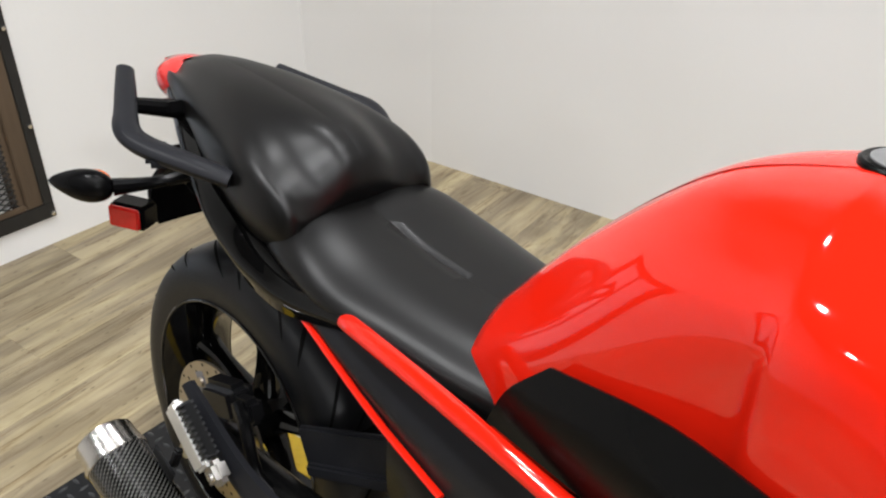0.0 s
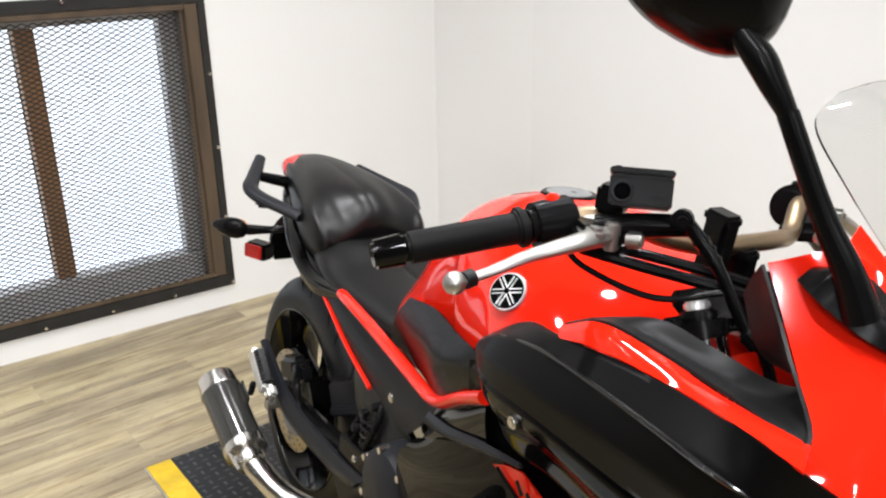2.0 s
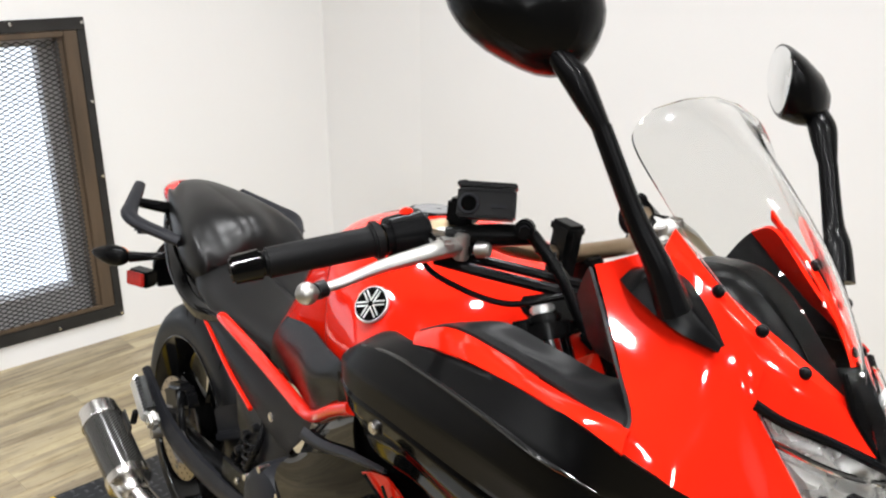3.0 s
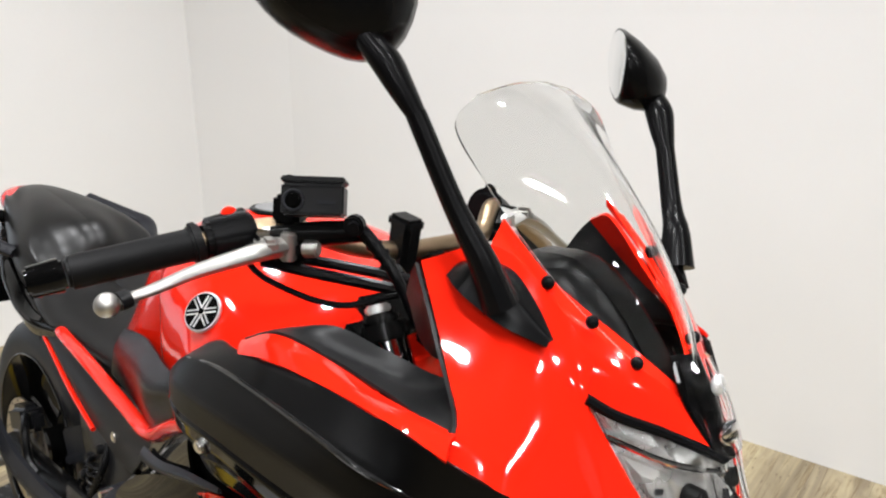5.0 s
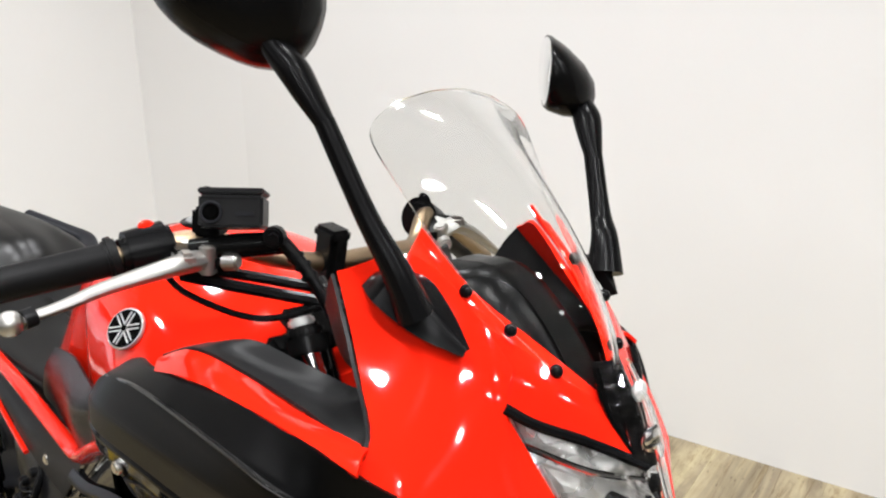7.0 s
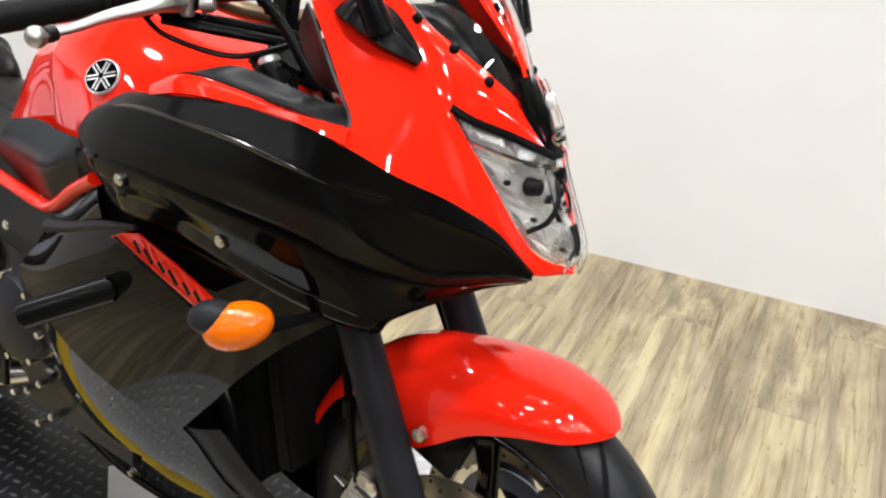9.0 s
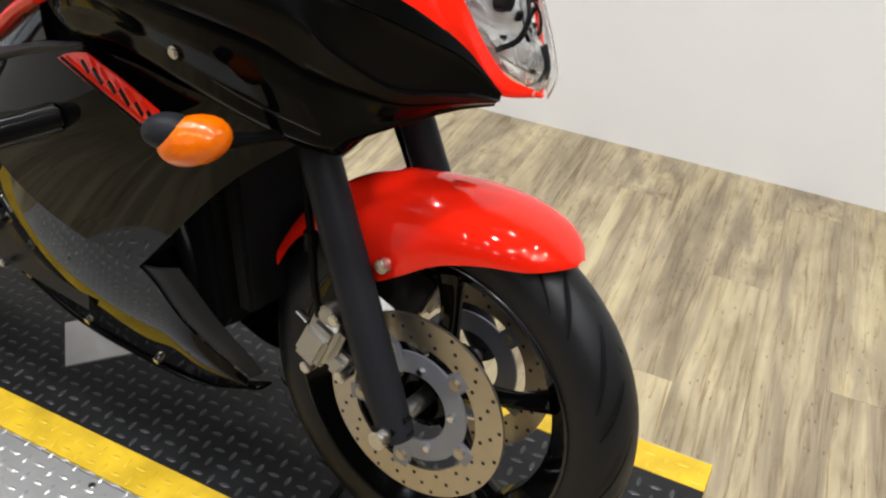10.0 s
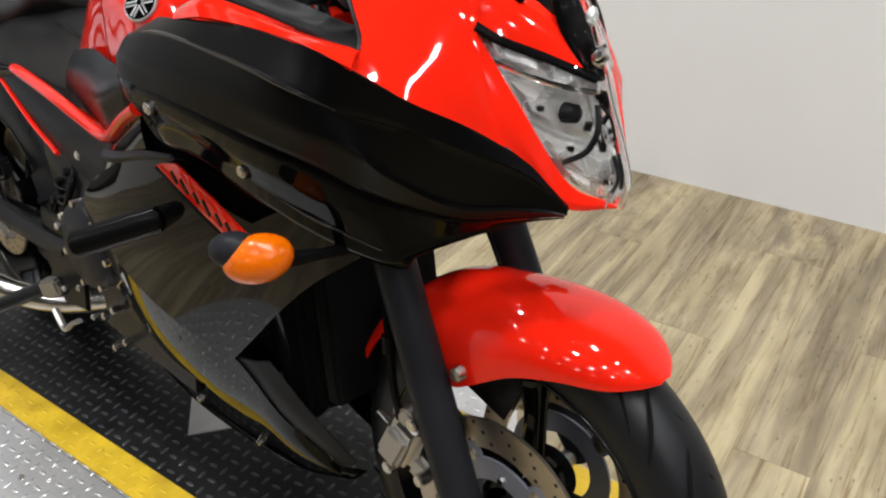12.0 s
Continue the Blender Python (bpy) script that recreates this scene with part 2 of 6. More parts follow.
def spline(pts, n):
    """n points along a smooth curve through pts."""
    p = np.array(pts, float)
    k = len(p)
    if k == 2:
        w = np.linspace(0, 1, n)[:, None]
        return p[0] * (1 - w) + p[1] * w
    q = np.vstack([2 * p[0] - p[1], p, 2 * p[-1] - p[-2]])
    out = []
    for u in np.linspace(0, k - 1, n):
        i = min(int(u), k - 2)
        t = u - i
        a, b, c, d = q[i], q[i + 1], q[i + 2], q[i + 3]
        out.append(0.5 * (2 * b + (c - a) * t + (2 * a - 5 * b + 4 * c - d) * t ** 2 + (3 * b - a - 3 * c + d) * t ** 3))
    return np.array(out)


def sheet(rows, closed=False):
    bm = bmesh.new()
    vs = [[bm.verts.new(p) for p in r] for r in rows]
    for a, b in zip(vs, vs[1:]):
        n = len(a)
        for j in range(n if closed else n - 1):
            bm.faces.new((a[j], a[(j + 1) % n], b[(j + 1) % n], b[j]))
    return bm, vs


def loft(secs, nu=24, nv=14, thick=0.004):
    """A smooth skin through sections that have equally many points, given a thickness."""
    fine = [spline(s, nv) for s in secs]
    cols = [spline([f[j] for f in fine], nu) for j in range(nv)]
    rows = [[cols[j][i] for j in range(nv)] for i in range(nu)]
    bm, _ = sheet(rows)
    if thick:
        bmesh.ops.recalc_face_normals(bm, faces=bm.faces)
        bmesh.ops.solidify(bm, geom=list(bm.faces), thickness=thick)
    return bm


def body(secs, nu=24, nv=14):
    """A closed form: right halves of sections, from the crown down, mirrored to the left and capped."""
    fine = [spline(s, nv) for s in secs]
    cols = [spline([f[j] for f in fine], nu) for j in range(nv)]
    rows = []
    for i in range(nu):
        right = [cols[j][i] for j in range(nv)]
        left = [tuple(reflected(p)) for p in reversed(right[1:])]
        mid = (Vector(right[0]) + reflected(right[0])) / 2
        rows.append(left + [tuple(mid)] + [tuple(p) for p in right[1:]])
    bm, vs = sheet(rows, closed=True)
    bm.faces.new(vs[0])
    bm.faces.new(list(reversed(vs[-1])))
    return bm


def tube(path, r, n=12, steps=None, flat=1.0):
    """A round bar along a curve; r: one radius or one for each given point."""
    steps = steps or max(2, (len(path) - 1) * 6 + 1)
    p = spline(path, steps)
    rs = spline([(x, 0, 0) for x in r], steps)[:, 0] if isinstance(r, (list, tuple)) else [r] * steps
    rows = []
    t0 = Vector(p[1] - p[0]).normalized()
    ref = t0.orthogonal().normalized() if abs(t0.z) > 0.9 else Vector((0, 0, 1)).cross(t0).normalized()
    for i in range(steps):
        t = Vector(p[min(i + 1, steps - 1)] - p[max(i - 1, 0)]).normalized()
        ref = (ref - t * ref.dot(t)).normalized()
        up = t.cross(ref)
        rows.append([Vector(p[i]) + (ref * math.cos(a) + up * math.sin(a) * flat) * rs[i] for a in [2 * math.pi * k / n for k in range(n)]])
    bm, vs = sheet(rows, closed=True)
    bm.faces.new(vs[0])
    bm.faces.new(list(reversed(vs[-1])))
    return bm


def lathe(profile, n=64, c=(0, 0, 0), axis="y", shut=True):
    """Turns (radius, along) pairs round an axis through c."""
    rows = []
    for k in range(n):
        a = 2 * math.pi * k / n
        row = []
        for r, y in profile:
            if axis == "y":
                row.append((c[0] + r * math.cos(a), c[1] + y, c[2] + r * math.sin(a)))
            elif axis == "z":
                row.append((c[0] + r * math.cos(a), c[1] + r * math.sin(a), c[2] + y))
            else:
                row.append((c[0] + y, c[1] + r * math.cos(a), c[2] + r * math.sin(a)))
        rows.append(row)
    rows.append(rows[0])
    bm = bmesh.new()
    vs = [[bm.verts.new(p) for p in r] for r in rows[:-1]]
    vs.append(vs[0])
    m = len(profile)
    for a, b in zip(vs, vs[1:]):
        for j in range(m if shut else m - 1):
            bm.faces.new((a[j], a[(j + 1) % m], b[(j + 1) % m], b[j]))
    return bm


def rod(a, b, r0, r1=None, n=16, edge=0.0):
    """A straight round bar from a to b."""
    r1 = r0 if r1 is None else r1
    a, b = Vector(a), Vector(b)
    bm = bmesh.new()
    bmesh.ops.create_cone(bm, cap_ends=True, segments=n, radius1=r0, radius2=r1, depth=(b - a).length)
    if edge:
        caps = [e for e in bm.edges if abs(e.calc_face_angle(0)) > 1.0]
        bmesh.ops.bevel(bm, geom=caps, offset=edge, segments=2, affect="EDGES")
    bmesh.ops.transform(bm, verts=bm.verts, matrix=Matrix.Translation((a + b) / 2) @ (b - a).to_track_quat("Z", "Y").to_matrix().to_4x4())
    return bm


def block(size, at=(0, 0, 0), turn=(0, 0, 0), edge=0.003, segs=2):
    bm = bmesh.new()
    bmesh.ops.create_cube(bm, size=1)
    bmesh.ops.scale(bm, vec=size, verts=bm.verts)
    if edge:
        bmesh.ops.bevel(bm, geom=list(bm.edges), offset=min(edge, min(size) * 0.45), segments=segs, affect="EDGES")
    bmesh.ops.transform(bm, verts=bm.verts, matrix=pose(*at, *turn))
    return bm


def plate(outline, y0, y1, edge=0.002):
    """A flat piece cut to an outline of (x, z), from y0 to y1."""
    bm = bmesh.new()
    vs = [bm.verts.new((x, y0, z)) for x, z in outline]
    f = bm.faces.new(vs)
    got = bmesh.ops.extrude_face_region(bm, geom=[f])
    for v in got["geom"]:
        if isinstance(v, bmesh.types.BMVert):
            v.co.y = y1
    if edge:
        rim = [e for e in bm.edges if e.is_manifold and e.calc_face_angle(0) > 0.9]
        bmesh.ops.bevel(bm, geom=rim, offset=edge, segments=1, affect="EDGES")
    return bm


def egg(at, radii, turn=(0, 0, 0), n=24, power=2.0):
    bm = bmesh.new()
    bmesh.ops.create_uvsphere(bm, u_segments=n, v_segments=n // 2, radius=1)
    bmesh.ops.scale(bm, vec=radii, verts=bm.verts)
    bmesh.ops.transform(bm, verts=bm.verts, matrix=pose(*at, *turn))
    return bm


def join(*bms):
    out = bms[0]
    for b in bms[1:]:
        me = bpy.data.meshes.new("tmp")
        b.to_mesh(me)
        b.free()
        out.from_mesh(me)
        bpy.data.meshes.remove(me)
    return out


def thing(name, m, label, category, group="", kind=""):
    e = new(name)
    e.empty_display_size = 0.1
    e.matrix_world = m
    return tagged(e, label, category, group, kind)


# ---- room ----
CORNER = (-1.727, 1.327)
CREASE = (-2.19, 1.17)
CEIL = 2.8


def wall(name, a, b, z0, z1, thick=0.12, mat=None):
    """A wall whose room side runs from a to b, with its thickness on the left hand of that way."""
    a, b = Vector((*a, 0)), Vector((*b, 0))
    d = (b - a).normalized()
    n = Vector((-d.y, d.x, 0))
    bm = bmesh.new()
    lo = [bm.verts.new(p + Vector((0, 0, z0))) for p in (a, b, b + n * thick, a + n * thick)]
    hi = [bm.verts.new(p + Vector((0, 0, z1))) for p in (a, b, b + n * thick, a + n * thick)]
    bm.faces.new(lo), bm.faces.new(hi)
    for i in range(4):
        bm.faces.new((lo[i], lo[(i + 1) % 4], hi[(i + 1) % 4], hi[i]))
    return obj(name, bm, mat or WHITE_WALL, smooth=0)


def holed_wall(name, m, x0, x1, z1, hole, thick=0.16):
    """A wall along local x, room side at local y 0, with one opening through it."""
    hx0, hx1, hz0, hz1 = hole
    bm = bmesh.new()
    xs, zs = (x0, hx0, hx1, x1), (0, hz0, hz1, z1)
    grids = []
    for y in (0, thick):
        g = [[bm.verts.new((x, y, z)) for z in zs] for x in xs]
        grids.append(g)
        for i in range(3):
            for j in range(3):
                if (i, j) != (1, 1):
                    bm.faces.new((g[i][j], g[i + 1][j], g[i + 1][j + 1], g[i][j + 1]))
    a, b = grids
    ring = [(1, 1), (2, 1), (2, 2), (1, 2)]
    for (i, j), (k, l) in zip(ring, ring[1:] + ring[:1]):
        bm.faces.new((a[i][j], a[k][l], b[k][l], b[i][j]))
    rim = [(0, 0), (1, 0), (2, 0), (3, 0), (3, 1), (3, 2), (3, 3), (2, 3), (1, 3), (0, 3), (0, 2), (0, 1)]
    for (i, j), (k, l) in zip(rim, rim[1:] + rim[:1]):
        bm.faces.new((a[i][j], a[k][l], b[k][l], b[i][j]))
    ob = obj(name, bm, WHITE_WALL, smooth=0)
    ob.matrix_world = m
    return ob


EAST, SOUTH = (4.4, 2.364), -7.4
WEST = pose(-2.115, 0.28, 0, 0, 0, 95)
tagged(holed_wall("wall_west", WEST, -7.8, 0.893, CEIL, (-1.14, -0.143, 0.122, 1.124)), "smooth white painted wall with a grilled window", "wall", kind="structure")
tagged(wall("wall_corner", (CREASE[0] - 0.0947, CREASE[1] - 0.0321), CORNER, 0, CEIL), "narrow white painted corner wall", "wall", kind="structure")
tagged(wall("wall_north", CORNER, EAST, 0, CEIL), "smooth white painted back wall", "wall", kind="structure")
tagged(wall("wall_east", EAST, (4.8, SOUTH), 0, CEIL, mat=DARK_WALL), "plain grey wall", "wall", kind="structure")
tagged(wall("wall_south", (4.8, SOUTH), (-1.43, SOUTH), 0, CEIL, mat=DARK_WALL), "plain grey wall", "wall", kind="structure")
ceil = obj("ceiling", block((8.0, 11.0, 0.1), (1.2, -2.5, CEIL + 0.05), edge=0), CEILING_PAINT, smooth=0)
tagged(ceil, "plain dark ceiling", "ceiling", kind="structure")

# the window: steel frame with mesh on the room side, timber and panes behind
window = thing("window_1", WEST, "barred window in a black steel frame with expanded mesh", "window", kind="structure")


def bolts_at(points, parent, r=0.008, mat=STEEL, name="bolt", out=(0, -1, 0)):
    for p in points:
        o = Vector(out)
        part(name, rod(Vector(p), Vector(p) + o * r * 0.8, r, r * 0.7, 12), mat, parent)


FX0, FX1, FZ0, FZ1, FW, RIM = -1.21, -0.072, 0.085, 1.172, 0.075, 0.028
for x0, x1, z0, z1 in ((FX0, FX1, FZ0, FZ0 + 0.045), (FX0, FX1, FZ1 - 0.040, FZ1), (FX0, FX0 + RIM, FZ0 + 0.045, FZ1 - 0.040), (FX1 - RIM, FX1, FZ0 + 0.045, FZ1 - 0.040)):
    part("steel_frame", block((x1 - x0, 0.010, z1 - z0), ((x0 + x1) / 2, -0.006, (z0 + z1) / 2), edge=0.002), BLACK_STEEL, window, "scuffed black steel frame bar")
for x0, x1, z0, z1 in ((FX0 + RIM + 0.001, FX0 + FW, FZ0 + 0.046, FZ1 - 0.041), (FX1 - FW, FX1 - RIM - 0.001, FZ0 + 0.046, FZ1 - 0.041), (FX0 + FW, FX1 - FW, FZ0 + 0.046, FZ0 + 0.062), (FX0 + FW, FX1 - FW, FZ1 - 0.062, FZ1 - 0.041)):
    part("timber_bead", block((x1 - x0, 0.012, z1 - z0), ((x0 + x1) / 2, -0.005, (z0 + z1) / 2), edge=0.003), RAW_WOOD, window, "dark stained timber bead")
for i in range(5):
    z = 0.097 + i * (FZ1 - FZ0 - 0.03) / 4
    bolts_at([(FX1 - 0.010, -0.011, z), (FX0 + 0.012, -0.011, z)], window)
for i in range(1, 5):
    x = FX1 - 0.010 - i * 0.225
    bolts_at([(x, -0.011, FZ0 + 0.014), (x, -0.011, FZ1 - 0.012)], window)
# timber lining in the opening
for a, b in (((-1.14, 0.122), (-1.118, 1.124)), ((-0.165, 0.122), (-0.143, 1.124))):
    part("timber_jamb", block((b[0] - a[0] - 0.002, 0.05, b[1] - a[1] - 0.004), ((a[0] + b[0]) / 2, 0.026, (a[1] + b[1]) / 2), edge=0.002), RAW_WOOD, window)
PALE_FRAME = material("pale_window_frame", (0.48, 0.47, 0.47), 0.5, 0, 0, 0.15, 12, 0.1)
part("window_sill", block((0.99, 0.08, 0.095), (-0.6415, 0.100, 0.1725), edge=0.003), PALE_FRAME, window)
for x, w in ((-1.095, 0.05), (-0.178, 0.060)):
    part("window_frame", block((w, 0.07, 0.855), (x, 0.115, 0.650), edge=0.003), PALE_FRAME, window)
part("window_frame", block((0.99, 0.07, 0.04), (-0.6415, 0.115, 1.10), edge=0.003), PALE_FRAME, window)
part("mullion", block((0.062, 0.06, 0.855), (-0.640, 0.115, 0.650), edge=0.003), material("varnished_mullion", (0.30, 0.15, 0.06), 0.5, 0, 0, 0.3, 12, 0.3, 90, stretch=(1, 1, 0.1)), window)
for x in (-0.885, -0.405):
    part("pane", block((0.42, 0.004, 0.94), (x, 0.148, 0.62), edge=0), DAYLIGHT, window, "frosted bright daylit pane")


def mesh_grille(x0, x1, z0, z1, w=0.033, h=0.0165, r=0.0018):
    """Expanded metal: zigzag strands that meet at diamonds."""
    verts, faces = [], []
    nx, nz = int((x1 - x0) / w), int((z1 - z0) / h)

    def strand(p, q):
        p, q = Vector(p), Vector(q)
        d = (q - p).normalized()
        n = Vector((-d.z, 0, d.x)) * r
        o = Vector((0, -0.002, 0))
        k = len(verts)
        verts.extend([p - n, p + n, q + n, q - n, p - n + o, p + n + o, q + n + o, q - n + o])
        faces.extend([(k + 4, k + 5, k + 6, k + 7), (k, k + 3, k + 2, k + 1), (k, k + 1, k + 5, k + 4), (k + 2, k + 3, k + 7, k + 6), (k + 1, k + 2, k + 6, k + 5), (k + 3, k, k + 4, k + 7)])

    for j in range(nz):
        z = z0 + j * h
        for i in range(nx):
            x = x0 + i * w
            strand((x, 0, z), (x + w / 2, 0, z + h / 2))
            strand((x + w / 2, 0, z + h / 2), (x + w, 0, z))
            strand((x, 0, z + h), (x + w / 2, 0, z + h / 2))
            strand((x + w / 2, 0, z + h / 2), (x + w, 0, z + h))
    me = bpy.data.meshes.new("mesh_grille")
    me.from_pydata([tuple(v) for v in verts], [], faces)
    me.materials.append(BLACK_STEEL)
    return me


grille = new("mesh_grille", mesh_grille(-1.150, -0.132, 0.130, 1.116))
grille.parent = window
grille.location = (0, 0.003, 0)
tagged(grille, "black expanded metal mesh", kind="stuff")

# ---- display stand ----
DECK = Matrix.Translation((-0.069, 0.0365, 0.060)) @ pose(0, 0, 0, 0, -2.78, 6)


def lugs(spots, long=0.024, wide=0.0078, high=0.0020):
    """Raised tread bars, lens-shaped, at (x, y, z, degrees)."""
    verts, faces = [], []
    for x, y, z, a in spots:
        c, s = math.cos(radians(a)), math.sin(radians(a))
        k = len(verts)
        for u, v, w in ((-long / 2, 0, 0), (-long / 5, -wide / 2, 0), (long / 5, -wide / 2, 0), (long / 2, 0, 0), (long / 5, wide / 2, 0), (-long / 5, wide / 2, 0), (-long / 4, 0, high), (long / 4, 0, high)):
            verts.append((x + u * c - v * s, y + u * s + v * c, z + w))
        faces.extend([(k, k + 1, k + 6), (k + 1, k + 2, k + 7, k + 6), (k + 2, k + 3, k + 7), (k + 3, k + 4, k + 7), (k + 4, k + 5, k + 6, k + 7), (k + 5, k, k + 6)])
    me = bpy.data.meshes.new("tread")
    me.from_pydata(verts, [], faces)
    return me


def tread(parent, spots, mat, near, most=280):
    """The bars about one spot of the plan stand singly, the rest as one sheet of bars."""
    spots = sorted(spots, key=lambda q: (q[0] - near[0]) ** 2 + (q[1] - near[1]) ** 2)
    one = lugs([(0, 0, 0, 0)])
    rest = lugs(spots[most:])
    for me in (one, rest):
        me.materials.append(mat)
        me.polygons.foreach_set("use_smooth", [True] * len(me.polygons))
    for x, y, z, a in spots[:most]:
        ob = new("tread_bar", one)
        ob.parent = parent
        ob.matrix_local = pose(x, y, z, 0, 0, a)
    ob = new("tread_pattern", rest)
    ob.parent = parent
    tagged(ob, kind="stuff")
    return ob


def tread_spots(x0, x1, y0, y1, z, inside, pitch=0.0285):
    out = []
    for i in range(int((x1 - x0) / pitch) + 1):
        for j in range(int((y1 - y0) / pitch) + 1):
            x, y = x0 + (i + 0.5) * pitch, y0 + (j + 0.5) * pitch
            if inside(x, y):
                out.append((x, y, z, 4 if (i + j) % 2 else 94))
    return out


stand = thing("display_stand", DECK, "black tread plate motorcycle stand with yellow edges", "display stand")
HALF, LONG0, LONG1, STRIPE, JOINT, THICK = 0.2615, -1.145, 1.138, 0.068, 0.607, 0.046


def slab(x0, x1, y0, y1, top=0.0):
    """A piece of deck, its underside kept clear of the floor."""
    bm = bmesh.new()
    low = [max(top - THICK, (0.0015 - 0.060) / math.cos(radians(2.78)) - x * math.tan(radians(2.78))) for x in (x0, x1)]
    b = [bm.verts.new(p) for p in ((x0, y0, low[0]), (x1, y0, low[1]), (x1, y1, low[1]), (x0, y1, low[0]))]
    t = [bm.verts.new(p) for p in ((x0, y0, top), (x1, y0, top), (x1, y1, top), (x0, y1, top))]
    bm.faces.new(b), bm.faces.new(t)
    for i in range(4):
        bm.faces.new((b[i], b[(i + 1) % 4], t[(i + 1) % 4], t[i]))
    bmesh.ops.bevel(bm, geom=[e for e in bm.edges if all(v.co.z > top - 0.001 for v in e.verts)], offset=0.001, segments=1, affect="EDGES")
    return bm


SPANS = ((LONG0, -0.25), (-0.25, JOINT - 0.006), (JOINT + 0.006, LONG1))
for a, b in SPANS:
    part("deck", slab(a, b, -HALF + STRIPE, HALF - STRIPE), TABLE_BLACK, stand)
    for y0, y1 in ((-HALF, -HALF + STRIPE - 0.001), (HALF - STRIPE + 0.001, HALF)):
        part("edge_stripe", slab(a, b, y0, y1), TABLE_YELLOW, stand, "worn yellow painted edge")
    for y in (-HALF - 0.004, HALF + 0.001):
        part("side_skirt", slab(a, b, y, y + 0.003, -0.003), TABLE_STEEL, stand, "bare tread plate skirt")
part("deck_joint", block((0.016, 2 * HALF + 0.012, 0.012), (JOINT, 0, -0.004), edge=0.003), BLACK_PLASTIC, stand, "black rubber joint")
part("deck_joint", block((0.016, 0.010, 0.046), (JOINT, -HALF - 0.006, -0.024), edge=0.003), BLACK_PLASTIC, stand, "black rubber joint")
for y in (-HALF + 0.03, HALF - 0.03):
    part("timber_chock", block((0.10, 0.05, 0.045), (JOINT - 0.02, y - 0.02, -0.070), (0, 2.78, 12), 0.003), material("raw_timber", (0.34, 0.24, 0.12), 0.7, 0, 0, 0.3, 14, 0.3, 90, stretch=(0.2, 1, 1)), stand, "pale timber chock")
    part("timber_chock", block((0.08, 0.05, 0.066), (LONG1 - 0.08, y, -0.081), (0, 2.78, 0), 0.003), BLACK_PLASTIC, stand)
# a bare steel plate, set cornerwise
PU, PV, PA = Vector((0.67, 0.74, 0)), Vector((-0.74, 0.67, 0)), Vector((-0.014, -0.096, 0))
bm = bmesh.new()
ring = [[bm.verts.new(PA + PU * u + PV * v + Vector((0, 0, z))) for u, v in ((0, 0), (0.20, 0), (0.20, 0.14), (0, 0.14))] for z in (0.0005, 0.0035)]
bm.faces.new(ring[0]), bm.faces.new(ring[1])
for i in range(4):
    bm.faces.new((ring[0][i], ring[0][(i + 1) % 4], ring[1][(i + 1) % 4], ring[1][i]))
part("steel_patch", bm, TABLE_STEEL, stand, "bare steel tread plate patch", 0)
clear = lambda x, y: abs(x - JOINT) > 0.02 and x < LONG1 - 0.014 and abs(y) < HALF - 0.006 and abs(abs(y) - HALF + STRIPE) > 0.008
tread(stand, tread_spots(LONG0, LONG1, -HALF + STRIPE, HALF - STRIPE, -0.0001, clear), TREAD_BLACK, (0.45, -0.10))
tread(stand, tread_spots(LONG0, LONG1, -HALF, -HALF + STRIPE, -0.0001, clear), TABLE_YELLOW, (0.45, -0.2), 120)
tread(stand, tread_spots(LONG0, LONG1, HALF - STRIPE, HALF, -0.0001, clear), TABLE_YELLOW, (0.9, 0.2), 30)

turntable = thing("turntable", DECK, "round bare steel tread plate turntable under the stand", "turntable")
RT = 0.590


def half_disc(sgn):
    """The part of the round plate that shows beside the deck."""
    bm = bmesh.new()
    y0 = HALF + 0.006
    a0 = math.asin(y0 / RT)
    ang = [a0 + (math.pi - 2 * a0) * k / 40 for k in range(41)]
    lo, hi = [], []
    for a in ang:
        x, y = RT * math.cos(a), sgn * RT * math.sin(a)
        hi.append(bm.verts.new((x, y, -0.004)))
        lo.append(bm.verts.new((x, y, max(-0.046, -0.0575 - x * 0.0486))))
    bm.faces.new(lo), bm.faces.new(hi)
    for i in range(len(ang)):
        j = (i + 1) % len(ang)
        bm.faces.new((lo[i], lo[j], hi[j], hi[i]))
    return bm


for sgn in (-1, 1):
    part("round_plate", half_disc(sgn), TABLE_STEEL, turntable, smooth=30)
    tread(turntable, tread_spots(-RT, RT, (HALF + 0.01) if sgn > 0 else -RT, RT if sgn > 0 else -HALF - 0.01, -0.0041, lambda x, y: math.hypot(x, y) < RT - 0.012), TABLE_STEEL, (0.3, -0.35), 240 if sgn < 0 else 0)
    part("caster", rod((0.36, sgn * 0.40, -0.046), (0.36, sgn * 0.40, -0.0765), 0.02, 0.02, 16), BLACK_PLASTIC, turntable)
for x, y in ((0.248, -0.282), (0.484, -0.296), (-0.2, -0.35)):
    part("screw", rod((x, y, -0.004), (x, y, -0.001), 0.007, 0.006, 10), STEEL, turntable)

# ---- motorcycle ----
bike = thing("motorcycle", pose(0, 0, 0.05, -7, 0, 0), "red and black sports motorcycle leaning on the stand", "motorcycle")
FRONT, REAR = (0.690, 0.008, 0.334), (-0.775, 0.0, 0.271)


